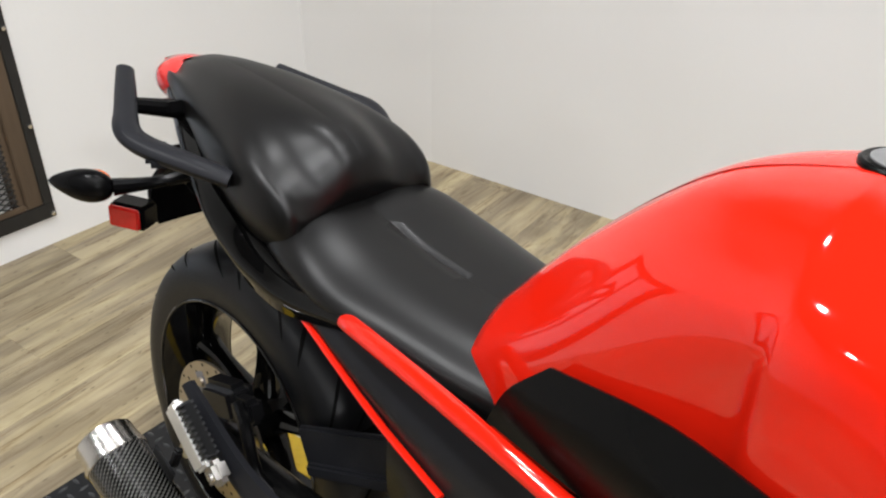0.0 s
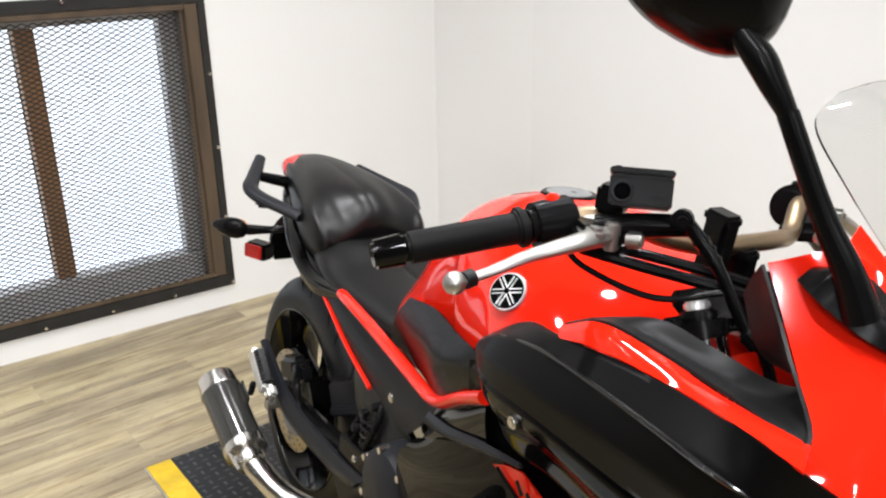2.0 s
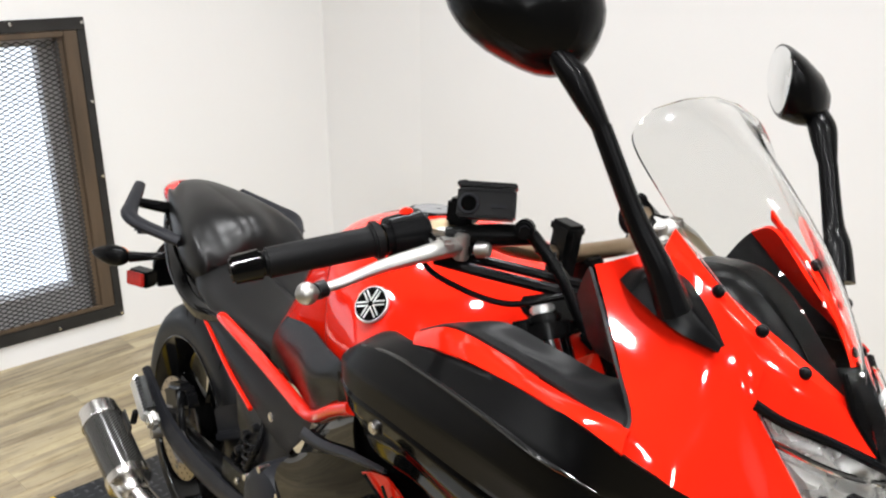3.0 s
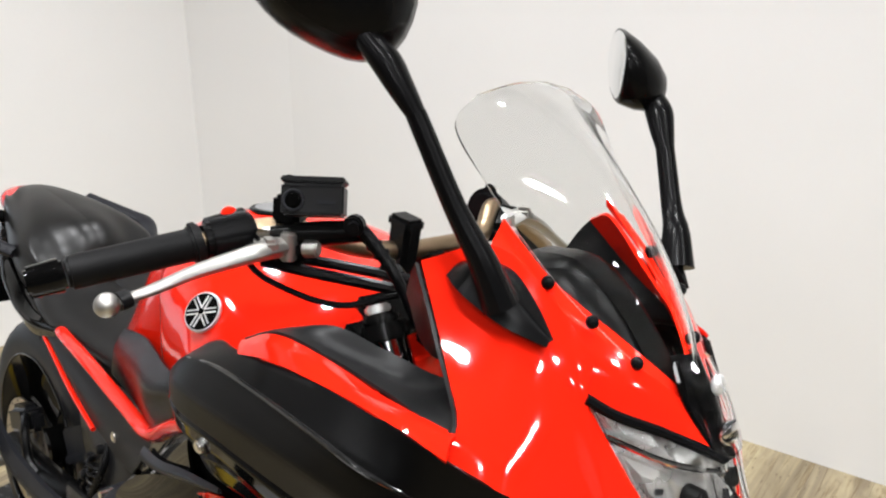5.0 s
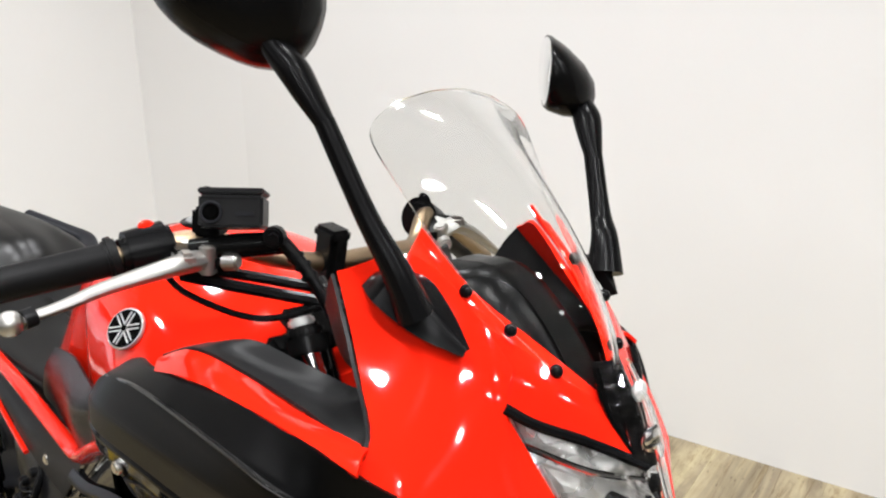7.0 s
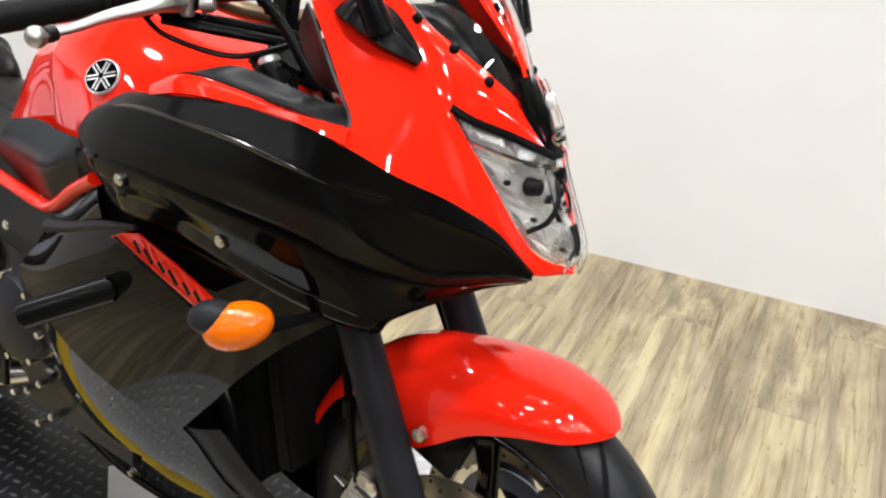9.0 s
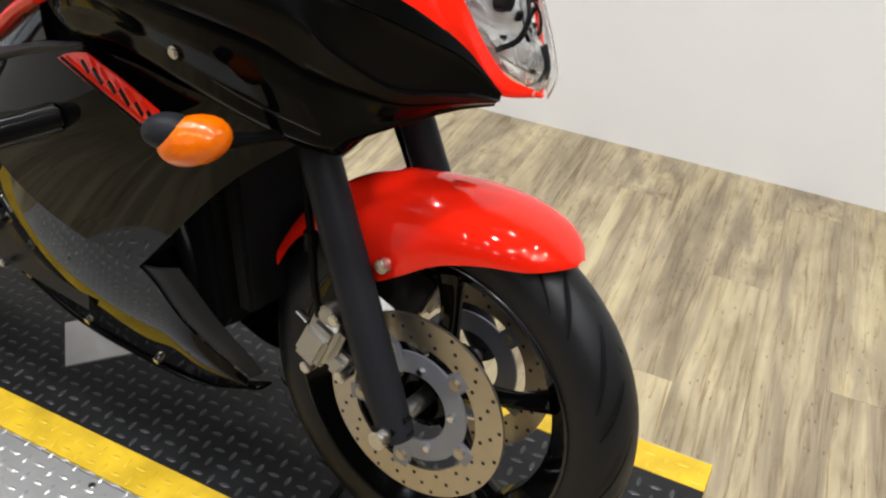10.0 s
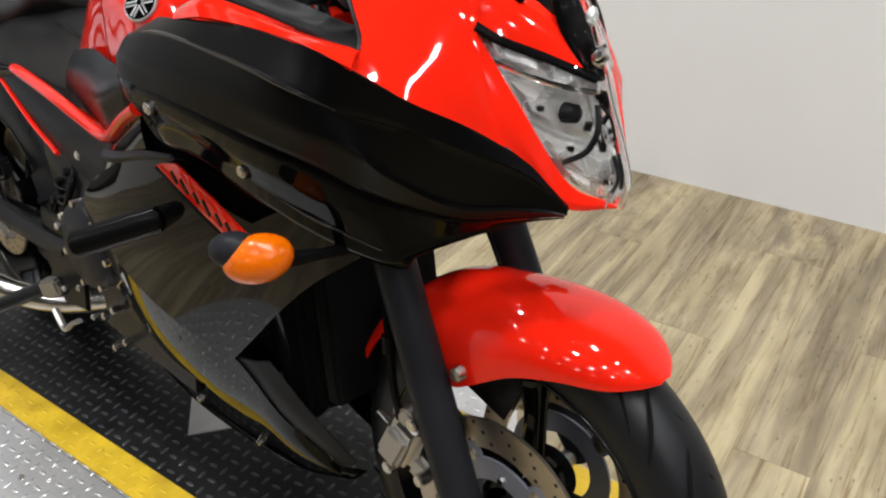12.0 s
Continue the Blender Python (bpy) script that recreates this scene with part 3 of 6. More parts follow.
def wheel(name, c, tyre_r, half, rim_half, label):
    hub = part(name, lathe([(0.030, -0.055), (0.030, 0.055), (0.042, 0.05), (0.045, 0), (0.042, -0.05)], 32, c), RIM_GLOSS, bike, label)
    rr = 0.212
    part("rim", lathe([(rr, -rim_half), (rr + 0.006, -rim_half), (rr - 0.004, -rim_half + 0.012), (rr - 0.020, -0.012), (rr - 0.020, 0.012), (rr - 0.004, rim_half - 0.012), (rr + 0.006, rim_half), (rr, rim_half), (rr - 0.014, rim_half - 0.014), (rr - 0.034, 0.012), (rr - 0.034, -0.012), (rr - 0.014, -rim_half + 0.014)], 72, c), RIM_GLOSS, hub, "gloss black cast rim")
    for sgn in (-1, 1):
        # a glossier bead draws the highlight along the rim edge
        ring = [(rr + 0.003 + 0.0026 * math.cos(a), sgn * (rim_half + 0.001) + 0.0026 * math.sin(a)) for a in (2 * math.pi * k / 8 for k in range(8))]
        part("rim_lip", lathe(ring, 72, c), EDGE_GLOSS, hub)
    prof = []
    for k in range(25):
        a = math.pi * (k / 24)
        y = -half * math.cos(a)
        r = rr + 0.004 + (tyre_r - rr - 0.004) * (math.sin(a) ** 0.72)
        prof.append((r, y * (0.86 + 0.14 * math.sin(a)) if k not in (0, 24) else math.copysign(rim_half, y)))
    part("tyre", lathe(prof, 96, c), RUBBER, hub, "black road tyre with slanted grooves")
    for k in range(5):
        a = radians(72 * k + 18)
        p0 = (c[0] + 0.035 * math.cos(a), 0, c[2] + 0.035 * math.sin(a))
        p1 = (c[0] + 0.12 * math.cos(a), 0, c[2] + 0.12 * math.sin(a))
        p2 = (c[0] + 0.185 * math.cos(a + 0.05), 0, c[2] + 0.185 * math.sin(a + 0.05))
        part("spoke", tube([p0, p1, p2], [0.024, 0.015, 0.022], 10, 9, 0.75), RIM_GLOSS, hub)
    return hub


front_wheel = wheel("front_wheel", FRONT, 0.287, 0.058, 0.047, "gloss black five-spoke front wheel")
rear_wheel = wheel("rear_wheel", REAR, 0.295, 0.078, 0.066, "gloss black five-spoke rear wheel")


def grooves(c, tyre_r, half, count, parent):
    """Slanted tread cuts, as thin dark strips on the tyre; their shade is in the colour."""
    rr = 0.216
    for k in range(count):
        for sgn in (-1, 1):
            a0 = 2 * math.pi * (k + (0.5 if sgn > 0 else 0)) / count
            rows = []
            for i in range(6):
                f = 0.08 + 0.66 * i / 5
                ang = math.pi / 2 + sgn * f * math.pi / 2 * 0.88
                y = -half * math.cos(ang) * (0.86 + 0.14 * math.sin(ang))
                r = rr + (tyre_r - rr) * (max(math.sin(ang), 0) ** 0.72) + 0.0012
                a = a0 - (0.36 if k % 2 else 0.24) * i / 5
                w = 0.0048 * math.sin(math.pi * (i + 0.6) / 6.2) / r
                rows.append([(c[0] + r * math.cos(a + q), y, c[2] + r * math.sin(a + q)) for q in (-w, w)])
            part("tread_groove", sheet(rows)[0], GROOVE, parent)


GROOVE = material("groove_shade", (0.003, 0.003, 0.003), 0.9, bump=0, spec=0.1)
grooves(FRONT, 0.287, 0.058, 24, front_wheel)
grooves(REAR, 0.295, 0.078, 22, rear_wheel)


DRILLED = material("drilling_shade", (0.01, 0.009, 0.008), 0.8, bump=0)


def brake_disc(c, y, r_out, r_in, parent, sgn):
    """A drilled disc ring on a spidered carrier."""
    c, y = (c[0], 0, c[2]), y + c[1]
    d = part("brake_disc", lathe([(r_in, y - 0.0025), (r_out, y - 0.0025), (r_out, y + 0.0025), (r_in, y + 0.0025)], 80, c), DISC_STEEL, parent, "drilled steel brake disc", smooth=25)
    holes = []
    for k in range(18):
        a0 = 2 * math.pi * k / 18
        for i, f in enumerate((0.22, 0.55, 0.86)):
            a = a0 + i * 0.105
            r = r_in + (r_out - r_in) * f
            holes.append((c[0] + r * math.cos(a), c[2] + r * math.sin(a)))
    # dark plugs stand for the holes, with the shade inside as their colour
    for x, z in holes:
        part("drilling", rod((x, y - 0.0027, z), (x, y + 0.0027, z), 0.0030, n=10), DRILLED, d)
    part("carrier", lathe([(0.052, y - 0.002), (0.083, y - 0.002), (0.083, y + 0.002), (0.052, y + 0.002)], 60, c), CARRIER, d, "blue-grey disc carrier")
    for k in range(5):
        a = radians(72 * k + 122)
        p = Vector((c[0] + 0.088 * math.cos(a), y, c[2] + 0.088 * math.sin(a)))
        part("lug", block((0.040, 0.0056, 0.030), p, (0, -math.degrees(a), 0), 0.004), CARRIER, d)
        part("rivet", rod(p + Vector((0, sgn * 0.007, 0)), p - Vector((0, sgn * 0.006, 0)), 0.0085, 0.0085, 14, 0.002), DISC_STEEL, d, "gold disc rivet")
        b = radians(72 * k + 122 + 36)
        q = Vector((c[0] + 0.062 * math.cos(b), y, c[2] + 0.062 * math.sin(b)))
        part("bolt", rod(q, q + Vector((0, sgn * 0.008, 0)), 0.006, 0.005, 6), STEEL, d)
    return d


for sgn in (-1, 1):
    brake_disc(FRONT, sgn * 0.070, 0.139, 0.098, front_wheel, sgn)
brake_disc(REAR, -0.085, 0.122, 0.085, rear_wheel, -1)

# fork
FX = lambda z: 0.385 + (0.966 - z) * 0.497
for sgn in sides():
    y = sgn * 0.112
    leg = part("fork_leg", tube([(FX(0.318) - 0.004, y, 0.318), (FX(0.40) - 0.008, y, 0.40), (FX(0.70), y, 0.70)], [0.022, 0.0265, 0.0255], 20, 13), GREY_PLASTIC, bike, "charcoal painted fork leg")
    yt = y - 0.020
    part("fork_tube", tube([(FX(0.69), y, 0.69), (FX(0.80), y - 0.010, 0.80), (FX(0.940), yt, 0.940)], 0.0235, 24, 9), CHROME, leg, "chromed fork tube")
    part("dust_seal", rod((FX(0.695), y, 0.695), (FX(0.72), y, 0.72), 0.030, 0.028, 24, 0.003), BLACK_PLASTIC, leg)
    part("fork_clamp", join(rod((FX(0.934), yt, 0.934), (FX(0.950), yt, 0.950), 0.029, 0.029, 24, 0.003), block((0.026, 0.028, 0.022), (FX(0.942) - 0.010, yt - 0.024, 0.940), (0, 26, 0), 0.005)), BLACK_SATIN, leg, "black fork clamp")
    part("clamp_bolt", rod((FX(0.942) - 0.010, yt - 0.036, 0.940), (FX(0.942) - 0.010, yt - 0.043, 0.940), 0.008, 0.007, 10, 0.002), STEEL, leg)
    part("fork_cap", rod((FX(0.950), yt, 0.950), (FX(0.960), yt, 0.960), 0.022, 0.020, 20, 0.003), BLACK_SATIN, leg)
    part("cap_bolt", rod((FX(0.960), yt, 0.960), (FX(0.968), yt, 0.968), 0.014, 0.013, 12, 0.002), SILVER, leg, "silver preload adjuster")
    part("axle_clamp", block((0.050, 0.042, 0.050), (FRONT[0] + 0.003, y, FRONT[2] + 0.002), (0, 26, 0), 0.014, 3), BLACK_SATIN, leg)
    part("axle_bolt", rod((FRONT[0], y + sgn * 0.014, 0.327), (FRONT[0], y + sgn * 0.036, 0.327), 0.0155, 0.014, 8, 0.002), STEEL, leg)
part("axle", rod((FRONT[0], -0.115, FRONT[2]), (FRONT[0], 0.115, FRONT[2]), 0.013, n=20), ALLOY, bike)

# calipers
for sgn in sides():
    cal = part("brake_caliper", join(block((0.056, 0.034, 0.088), (0.562, -0.104, 0.402), (0, 18, 0), 0.014, 3), block((0.040, 0.014, 0.058), (0.556, -0.122, 0.398), (0, 22, 0), 0.006, 2), block((0.034, 0.026, 0.040), (0.590, -0.098, 0.372), (0, 18, 0), 0.008), rod((0.570, -0.085, 0.448), (0.570, -0.118, 0.448), 0.014, n=14, edge=0.003)), ALLOY, bike, "silver cast brake caliper")
    # added dark plate blocks the pale gap seen through the wheel
    part("dark_gap_plate", block((0.092, 0.010, 0.104), (0.566, -0.070, 0.406), (0, 20, 0), 0.004), DARK_METAL, cal)
    part("caliper_body", block((0.050, 0.030, 0.070), (0.596, -0.080, 0.415), (0, 18, 0), 0.012, 3), DARK_METAL, cal)
    for p in ((0.588, 0.452), (0.606, 0.372), (0.548, 0.358)):
        part("bolt", rod((p[0], -0.100, p[1]), (p[0], -0.126, p[1]), 0.010, 0.009, 8, 0.002), STEEL, cal)
    part("bleed_nipple", rod((0.538, -0.112, 0.425), (0.524, -0.118, 0.438), 0.005, 0.004, 8), STEEL, cal)
    part("brake_hose", tube([(0.556, -0.112, 0.440), (0.548, -0.118, 0.49), (0.536, -0.118, 0.56), (0.500, -0.105, 0.66)], 0.0055, 8), BLACK_PLASTIC, cal)
    part("hose_guide", rod((0.538, -0.118, 0.535), (0.535, -0.118, 0.560), 0.009, n=10), BLACK_SATIN, cal)

# front mudguard
def mudguard():
    """Crown line, lower edge line and half widths, from the rear tip to the front tip."""
    secs = []
    for cx, cz, ex, ez, w, ye in ((0.392, 0.395, 0.405, 0.380, 0.050, 0.054), (0.418, 0.470, 0.436, 0.455, 0.054, 0.060), (0.458, 0.540, 0.482, 0.515, 0.058, 0.070), (0.510, 0.590, 0.545, 0.545, 0.060, 0.082), (0.565, 0.618, 0.592, 0.530, 0.062, 0.092), (0.600, 0.628, 0.618, 0.512, 0.062, 0.094), (0.640, 0.636, 0.652, 0.532, 0.062, 0.094), (0.690, 0.641, 0.700, 0.566, 0.062, 0.090), (0.745, 0.640, 0.755, 0.586, 0.058, 0.082), (0.798, 0.630, 0.806, 0.592, 0.046, 0.064), (0.830, 0.614, 0.834, 0.596, 0.028, 0.038), (0.848, 0.600, 0.848, 0.597, 0.008, 0.010)):
        f = lambda q, y: (cx + (ex - cx) * q, y + 0.006, cz + (ez - cz) * q)
        half = [f(1, -ye), f(0.78, -ye), f(0.52, -0.96 * ye), f(0.30, -0.84 * ye), f(0.13, -0.62 * ye), f(0.03, -0.32 * ye)]
        secs.append(half + [f(0, 0)] + [(x, 0.012 - y, z) for x, y, z in reversed(half)])
    return loft(secs, 60, 36, 0.004)


guard = part("front_mudguard", mudguard(), RED, bike, "glossy red front mudguard")
for sgn in sides():
    part("bolt", rod((0.636, sgn * 0.092, 0.545), (0.636, sgn * 0.106, 0.545), 0.011, 0.009, 12, 0.002), STEEL, guard)

# tank
def tank():
    return body([
        [(-0.285, 0, 0.745), (-0.283, -0.05, 0.742), (-0.28, -0.085, 0.72), (-0.28, -0.10, 0.69), (-0.28, -0.10, 0.65)],
        [(-0.205, 0, 0.845), (-0.205, -0.06, 0.835), (-0.20, -0.105, 0.79), (-0.20, -0.125, 0.74), (-0.20, -0.13, 0.65)],
        [(-0.10, 0, 0.942), (-0.10, -0.08, 0.928), (-0.10, -0.135, 0.875), (-0.10, -0.15, 0.79), (-0.10, -0.14, 0.66)],
        [(0, 0, 0.980), (0, -0.09, 0.967), (0, -0.164, 0.914), (0, -0.168, 0.83), (0, -0.160, 0.69)],
        [(0.035, 0, 0.983), (0.035, -0.095, 0.970), (0.035, -0.178, 0.922), (0.035, -0.190, 0.842), (0.035, -0.178, 0.70)],
        [(0.10, 0, 0.982), (0.10, -0.10, 0.968), (0.10, -0.185, 0.925), (0.10, -0.205, 0.85), (0.10, -0.20, 0.71)],
        [(0.18, 0, 0.965), (0.18, -0.10, 0.953), (0.18, -0.188, 0.918), (0.18, -0.222, 0.85), (0.18, -0.21, 0.73)],
        [(0.27, 0, 0.94), (0.27, -0.09, 0.93), (0.27, -0.175, 0.90), (0.27, -0.22, 0.85), (0.27, -0.215, 0.75)],
        [(0.37, 0, 0.89), (0.37, -0.08, 0.88), (0.37, -0.14, 0.86), (0.37, -0.18, 0.82), (0.37, -0.18, 0.75)],
    ], 60, 28)


tank_part = part("fuel_tank", tank(), RED, bike, "glossy red fuel tank", 60)
LID_GREY = material("grey_lid_metal", (0.15, 0.15, 0.15), 0.5, 0.0, 0.0, 0.15, 40, 0.1, spec=0.25)
CAP_SEAT = pose(0.028, -0.012, 0.9796, 0, -2, 0) @ Matrix.Diagonal((0.80, 0.80, 1, 1))
bm = lathe([(0.001, 0.0030), (0.040, 0.0030), (0.042, 0.0022), (0.047, 0.0030), (0.050, 0.0012), (0.051, -0.014), (0.001, -0.014)], 48, (0, 0, 0), "z")
bm.transform(CAP_SEAT)
cap = part("fuel_cap", bm, BLACK_SATIN, tank_part, "black ringed filler cap with a grey lid")
bm = lathe([(0.001, 0.0054), (0.038, 0.0050), (0.0405, 0.0040), (0.0405, 0.0010), (0.001, 0.0010)], 48, (0, 0, 0), "z")
bm.transform(CAP_SEAT)
part("cap_lid", bm, LID_GREY, cap, "grey lid")
bm = block((0.012, 0.006, 0.002), (0.012, 0, 0.0048), (0, 0, 0), 0.0008)
bm.transform(CAP_SEAT)
part("keyhole", bm, BLACK_PLASTIC, cap)

part("label_sticker", loft([[(0.010, 0.066, 0.9595), (0.012, 0.086, 0.9530), (0.014, 0.104, 0.9450)], [(0.050, 0.068, 0.9615), (0.052, 0.088, 0.9550), (0.054, 0.106, 0.9470)]], 8, 8, 0.001), material("pale_label", (0.80, 0.72, 0.45), 0.4, bump=0), tank_part, "small pale yellow warning sticker")

# seats
rider = part("rider_seat", body([
    [(-0.188, 0, 0.700), (-0.188, -0.06, 0.698), (-0.190, -0.10, 0.690), (-0.192, -0.118, 0.672), (-0.192, -0.115, 0.640)],
    [(-0.26, 0, 0.706), (-0.26, -0.065, 0.704), (-0.26, -0.105, 0.694), (-0.26, -0.130, 0.676), (-0.26, -0.128, 0.645)],
    [(-0.36, 0, 0.712), (-0.36, -0.07, 0.710), (-0.36, -0.115, 0.700), (-0.36, -0.140, 0.682), (-0.36, -0.136, 0.655)],
    [(-0.45, 0, 0.722), (-0.45, -0.075, 0.720), (-0.45, -0.125, 0.708), (-0.45, -0.150, 0.690), (-0.45, -0.142, 0.665)],
    [(-0.53, 0, 0.740), (-0.53, -0.075, 0.738), (-0.53, -0.125, 0.724), (-0.53, -0.145, 0.702), (-0.53, -0.135, 0.68)],
    [(-0.60, 0, 0.745), (-0.60, -0.07, 0.742), (-0.60, -0.11, 0.726), (-0.60, -0.125, 0.705), (-0.60, -0.12, 0.69)],
], 40, 22), VINYL, bike, "black vinyl rider seat", 60)


def lobed(x, crown, w, drop, low, lobe):
    """Right half of a seat section: a raised lobe, a shallow valley and a rounded wing."""
    return [(x, 0, crown + 0.002 * lobe), (x, -0.30 * w, crown), (x - 0.006 * lobe, -0.58 * w, crown - 0.006 - 0.016 * lobe), (x - 0.004 * lobe, -0.80 * w, crown - 0.020 - 0.012 * lobe), (x, -0.95 * w, crown - 0.55 * drop), (x, -w, crown - drop), (x, -0.94 * w, low)]


pillion = part("pillion_seat", body([lobed(*q) for q in (
    (-0.548, 0.738, 0.112, 0.030, 0.694, 0.0), (-0.541, 0.765, 0.122, 0.048, 0.696, 0.6), (-0.552, 0.796, 0.134, 0.070, 0.699, 1.0), (-0.585, 0.818, 0.142, 0.082, 0.703, 1.0), (-0.63, 0.829, 0.143, 0.084, 0.712, 0.6),
    (-0.69, 0.836, 0.132, 0.080, 0.724, 0.2), (-0.77, 0.842, 0.112, 0.067, 0.750, 0.0), (-0.86, 0.842, 0.086, 0.047, 0.780, 0.0), (-0.92, 0.828, 0.064, 0.028, 0.790, 0.0), (-0.945, 0.806, 0.048, 0.010, 0.790, 0.0))], 60, 34), VINYL, bike, "black vinyl pillion seat", 60)


# tail
tail = part("tail_fairing", body([
    [(-0.40, 0, 0.67), (-0.40, -0.08, 0.67), (-0.40, -0.125, 0.665), (-0.40, -0.130, 0.64), (-0.40, -0.10, 0.61)],
    [(-0.52, 0, 0.69), (-0.52, -0.08, 0.69), (-0.52, -0.135, 0.685), (-0.52, -0.140, 0.655), (-0.52, -0.10, 0.618)],
    [(-0.66, 0, 0.715), (-0.66, -0.08, 0.715), (-0.66, -0.128, 0.715), (-0.66, -0.132, 0.675), (-0.66, -0.09, 0.635)],
    [(-0.78, 0, 0.755), (-0.78, -0.07, 0.755), (-0.78, -0.108, 0.755), (-0.78, -0.110, 0.715), (-0.78, -0.07, 0.665)],
    [(-0.88, 0, 0.785), (-0.88, -0.05, 0.785), (-0.88, -0.078, 0.785), (-0.88, -0.078, 0.745), (-0.88, -0.05, 0.70)],
    [(-0.95, 0, 0.79), (-0.95, -0.03, 0.79), (-0.95, -0.050, 0.79), (-0.95, -0.050, 0.765), (-0.95, -0.03, 0.74)],
], 30, 16), BLACK_GLOSS, bike, "gloss black tail fairing", 50)
part("tail_lamp", body([
    [(-0.915, 0, 0.822), (-0.915, -0.035, 0.820), (-0.915, -0.058, 0.806), (-0.915, -0.060, 0.785), (-0.915, -0.045, 0.765)],
    [(-0.955, 0, 0.824), (-0.955, -0.038, 0.820), (-0.955, -0.060, 0.804), (-0.955, -0.060, 0.780), (-0.955, -0.045, 0.760)],
    [(-0.992, 0, 0.812), (-0.992, -0.026, 0.808), (-0.990, -0.042, 0.796), (-0.988, -0.042, 0.778), (-0.985, -0.030, 0.762)],
], 12, 12), RED_LENS, tail, "red tail lamp lens", 50)


def grab(s, dy=0.0, dz=0.0):
    path = [(-0.640, s * 0.140, 0.764), (-0.67, s * 0.165, 0.775), (-0.728, s * 0.196, 0.786), (-0.762, s * 0.203, 0.796), (-0.80, s * 0.186, 0.806), (-0.85, s * 0.160, 0.818), (-0.897, s * 0.136, 0.830)]
    return tube([(x, y + dy, z + dz) for x, y, z in path], [0.016, 0.018, 0.019, 0.018, 0.015, 0.014, 0.012], 14, 37, 0.62)


for s, dy, dz in ((-1, 0, 0), (1, -0.030, -0.030)):
    g = part("grab_rail", grab(s, dy, dz), GREY_PLASTIC, bike, "matte charcoal pillion grab rail")
    part("rail_bracket", join(rod((-0.825, s * 0.172 + dy, 0.808 + dz), (-0.83, s * 0.085 + dy, 0.785 + dz), 0.010, 0.014, 10), block((0.05, 0.028, 0.018), (-0.835, s * 0.110 + dy, 0.792 + dz), (0, -12, 0), 0.004)), BLACK_PLASTIC, g)
    part("rail_web", block((0.085, 0.030, 0.016), (-0.735, s * 0.180 + dy, 0.772 + dz), (0, -8, s * 28), 0.006), GREY_PLASTIC, g)
for sgn in sides():
    part("tail_side", loft([
        [(-0.900, -0.060, 0.792), (-0.905, -0.068, 0.780), (-0.900, -0.062, 0.762)],
        [(-0.808, -0.098, 0.790), (-0.815, -0.112, 0.766), (-0.800, -0.108, 0.738)],
        [(-0.704, -0.132, 0.742), (-0.708, -0.146, 0.716), (-0.690, -0.138, 0.684)],
        [(-0.640, -0.140, 0.716), (-0.636, -0.156, 0.686), (-0.618, -0.146, 0.652)],
        [(-0.590, -0.142, 0.690), (-0.580, -0.158, 0.672), (-0.560, -0.148, 0.640)],
        [(-0.520, -0.145, 0.680), (-0.515, -0.156, 0.666), (-0.505, -0.150, 0.645)],
        [(-0.418, -0.146, 0.690), (-0.416, -0.153, 0.682), (-0.414, -0.150, 0.672)],
    ], 36, 10, 0.006), BLACK_GLOSS, bike, "gloss black tail side panel", 60)

# rear plate holder, reflector and indicators
holder = part("plate_holder", loft([
    [(-0.90, -0.065, 0.70), (-0.90, 0, 0.715), (-0.90, 0.065, 0.70)],
    [(-0.94, -0.080, 0.660), (-0.94, 0, 0.668), (-0.94, 0.080, 0.660)],
    [(-0.965, -0.084, 0.615), (-0.965, 0, 0.620), (-0.965, 0.084, 0.615)],
    [(-0.975, -0.070, 0.560), (-0.980, 0, 0.560), (-0.975, 0.070, 0.560)],
], 16, 10, 0.012), BLACK_PLASTIC, bike, "black rear mudguard holder")
def teardrop(at, long, r, m):
    """A pod that swells and runs out to a point."""
    rows = []
    for i in range(15):
        f = i / 14
        q = r * (math.sin(math.pi * min(f * 1.0, 1)) ** 0.55) * (1 - 0.55 * f) + 0.0006
        rows.append([Vector(at) + m @ Vector(((f - 0.25) * long, q * math.cos(a) * 0.9, q * math.sin(a))) for a in [2 * math.pi * k / 18 for k in range(18)]])
    bm, vs = sheet(rows, closed=True)
    bm.faces.new(vs[0]), bm.faces.new(list(reversed(vs[-1])))
    return bm


for sgn in sides():
    part("reflector", block((0.008, 0.052, 0.034), (-0.955, sgn * 0.128, 0.588), (0, 0, -62), 0.003), RED_LENS, holder, "red side reflector")
    part("reflector_mount", block((0.040, 0.060, 0.040), (-0.968, sgn * 0.106, 0.586), (0, 0, -62), 0.005), BLACK_PLASTIC, holder)
    ind = part("rear_indicator", teardrop((-0.952, sgn * 0.165, 0.648), 0.100, 0.032, Matrix.Rotation(radians(-142), 3, "Z")), BLACK_PLASTIC, bike, "black bodied rear indicator", 60)
    part("stalk", tube([(-0.935, sgn * 0.150, 0.650), (-0.915, sgn * 0.09, 0.652), (-0.89, sgn * 0.04, 0.665)], [0.013, 0.009, 0.014], 10), BLACK_PLASTIC, ind)
    part("lens", egg((-0.972, sgn * 0.160, 0.646), (0.020, 0.024, 0.020), (0, 0, sgn * 30)), AMBER, ind)
part("bracket_arm", join(block((0.10, 0.10, 0.03), (-0.925, 0, 0.655), (0, 20, 0), 0.006), block((0.03, 0.07, 0.06), (-0.985, -0.02, 0.60), (0, 15, 0), 0.005)), BLACK_PLASTIC, holder)

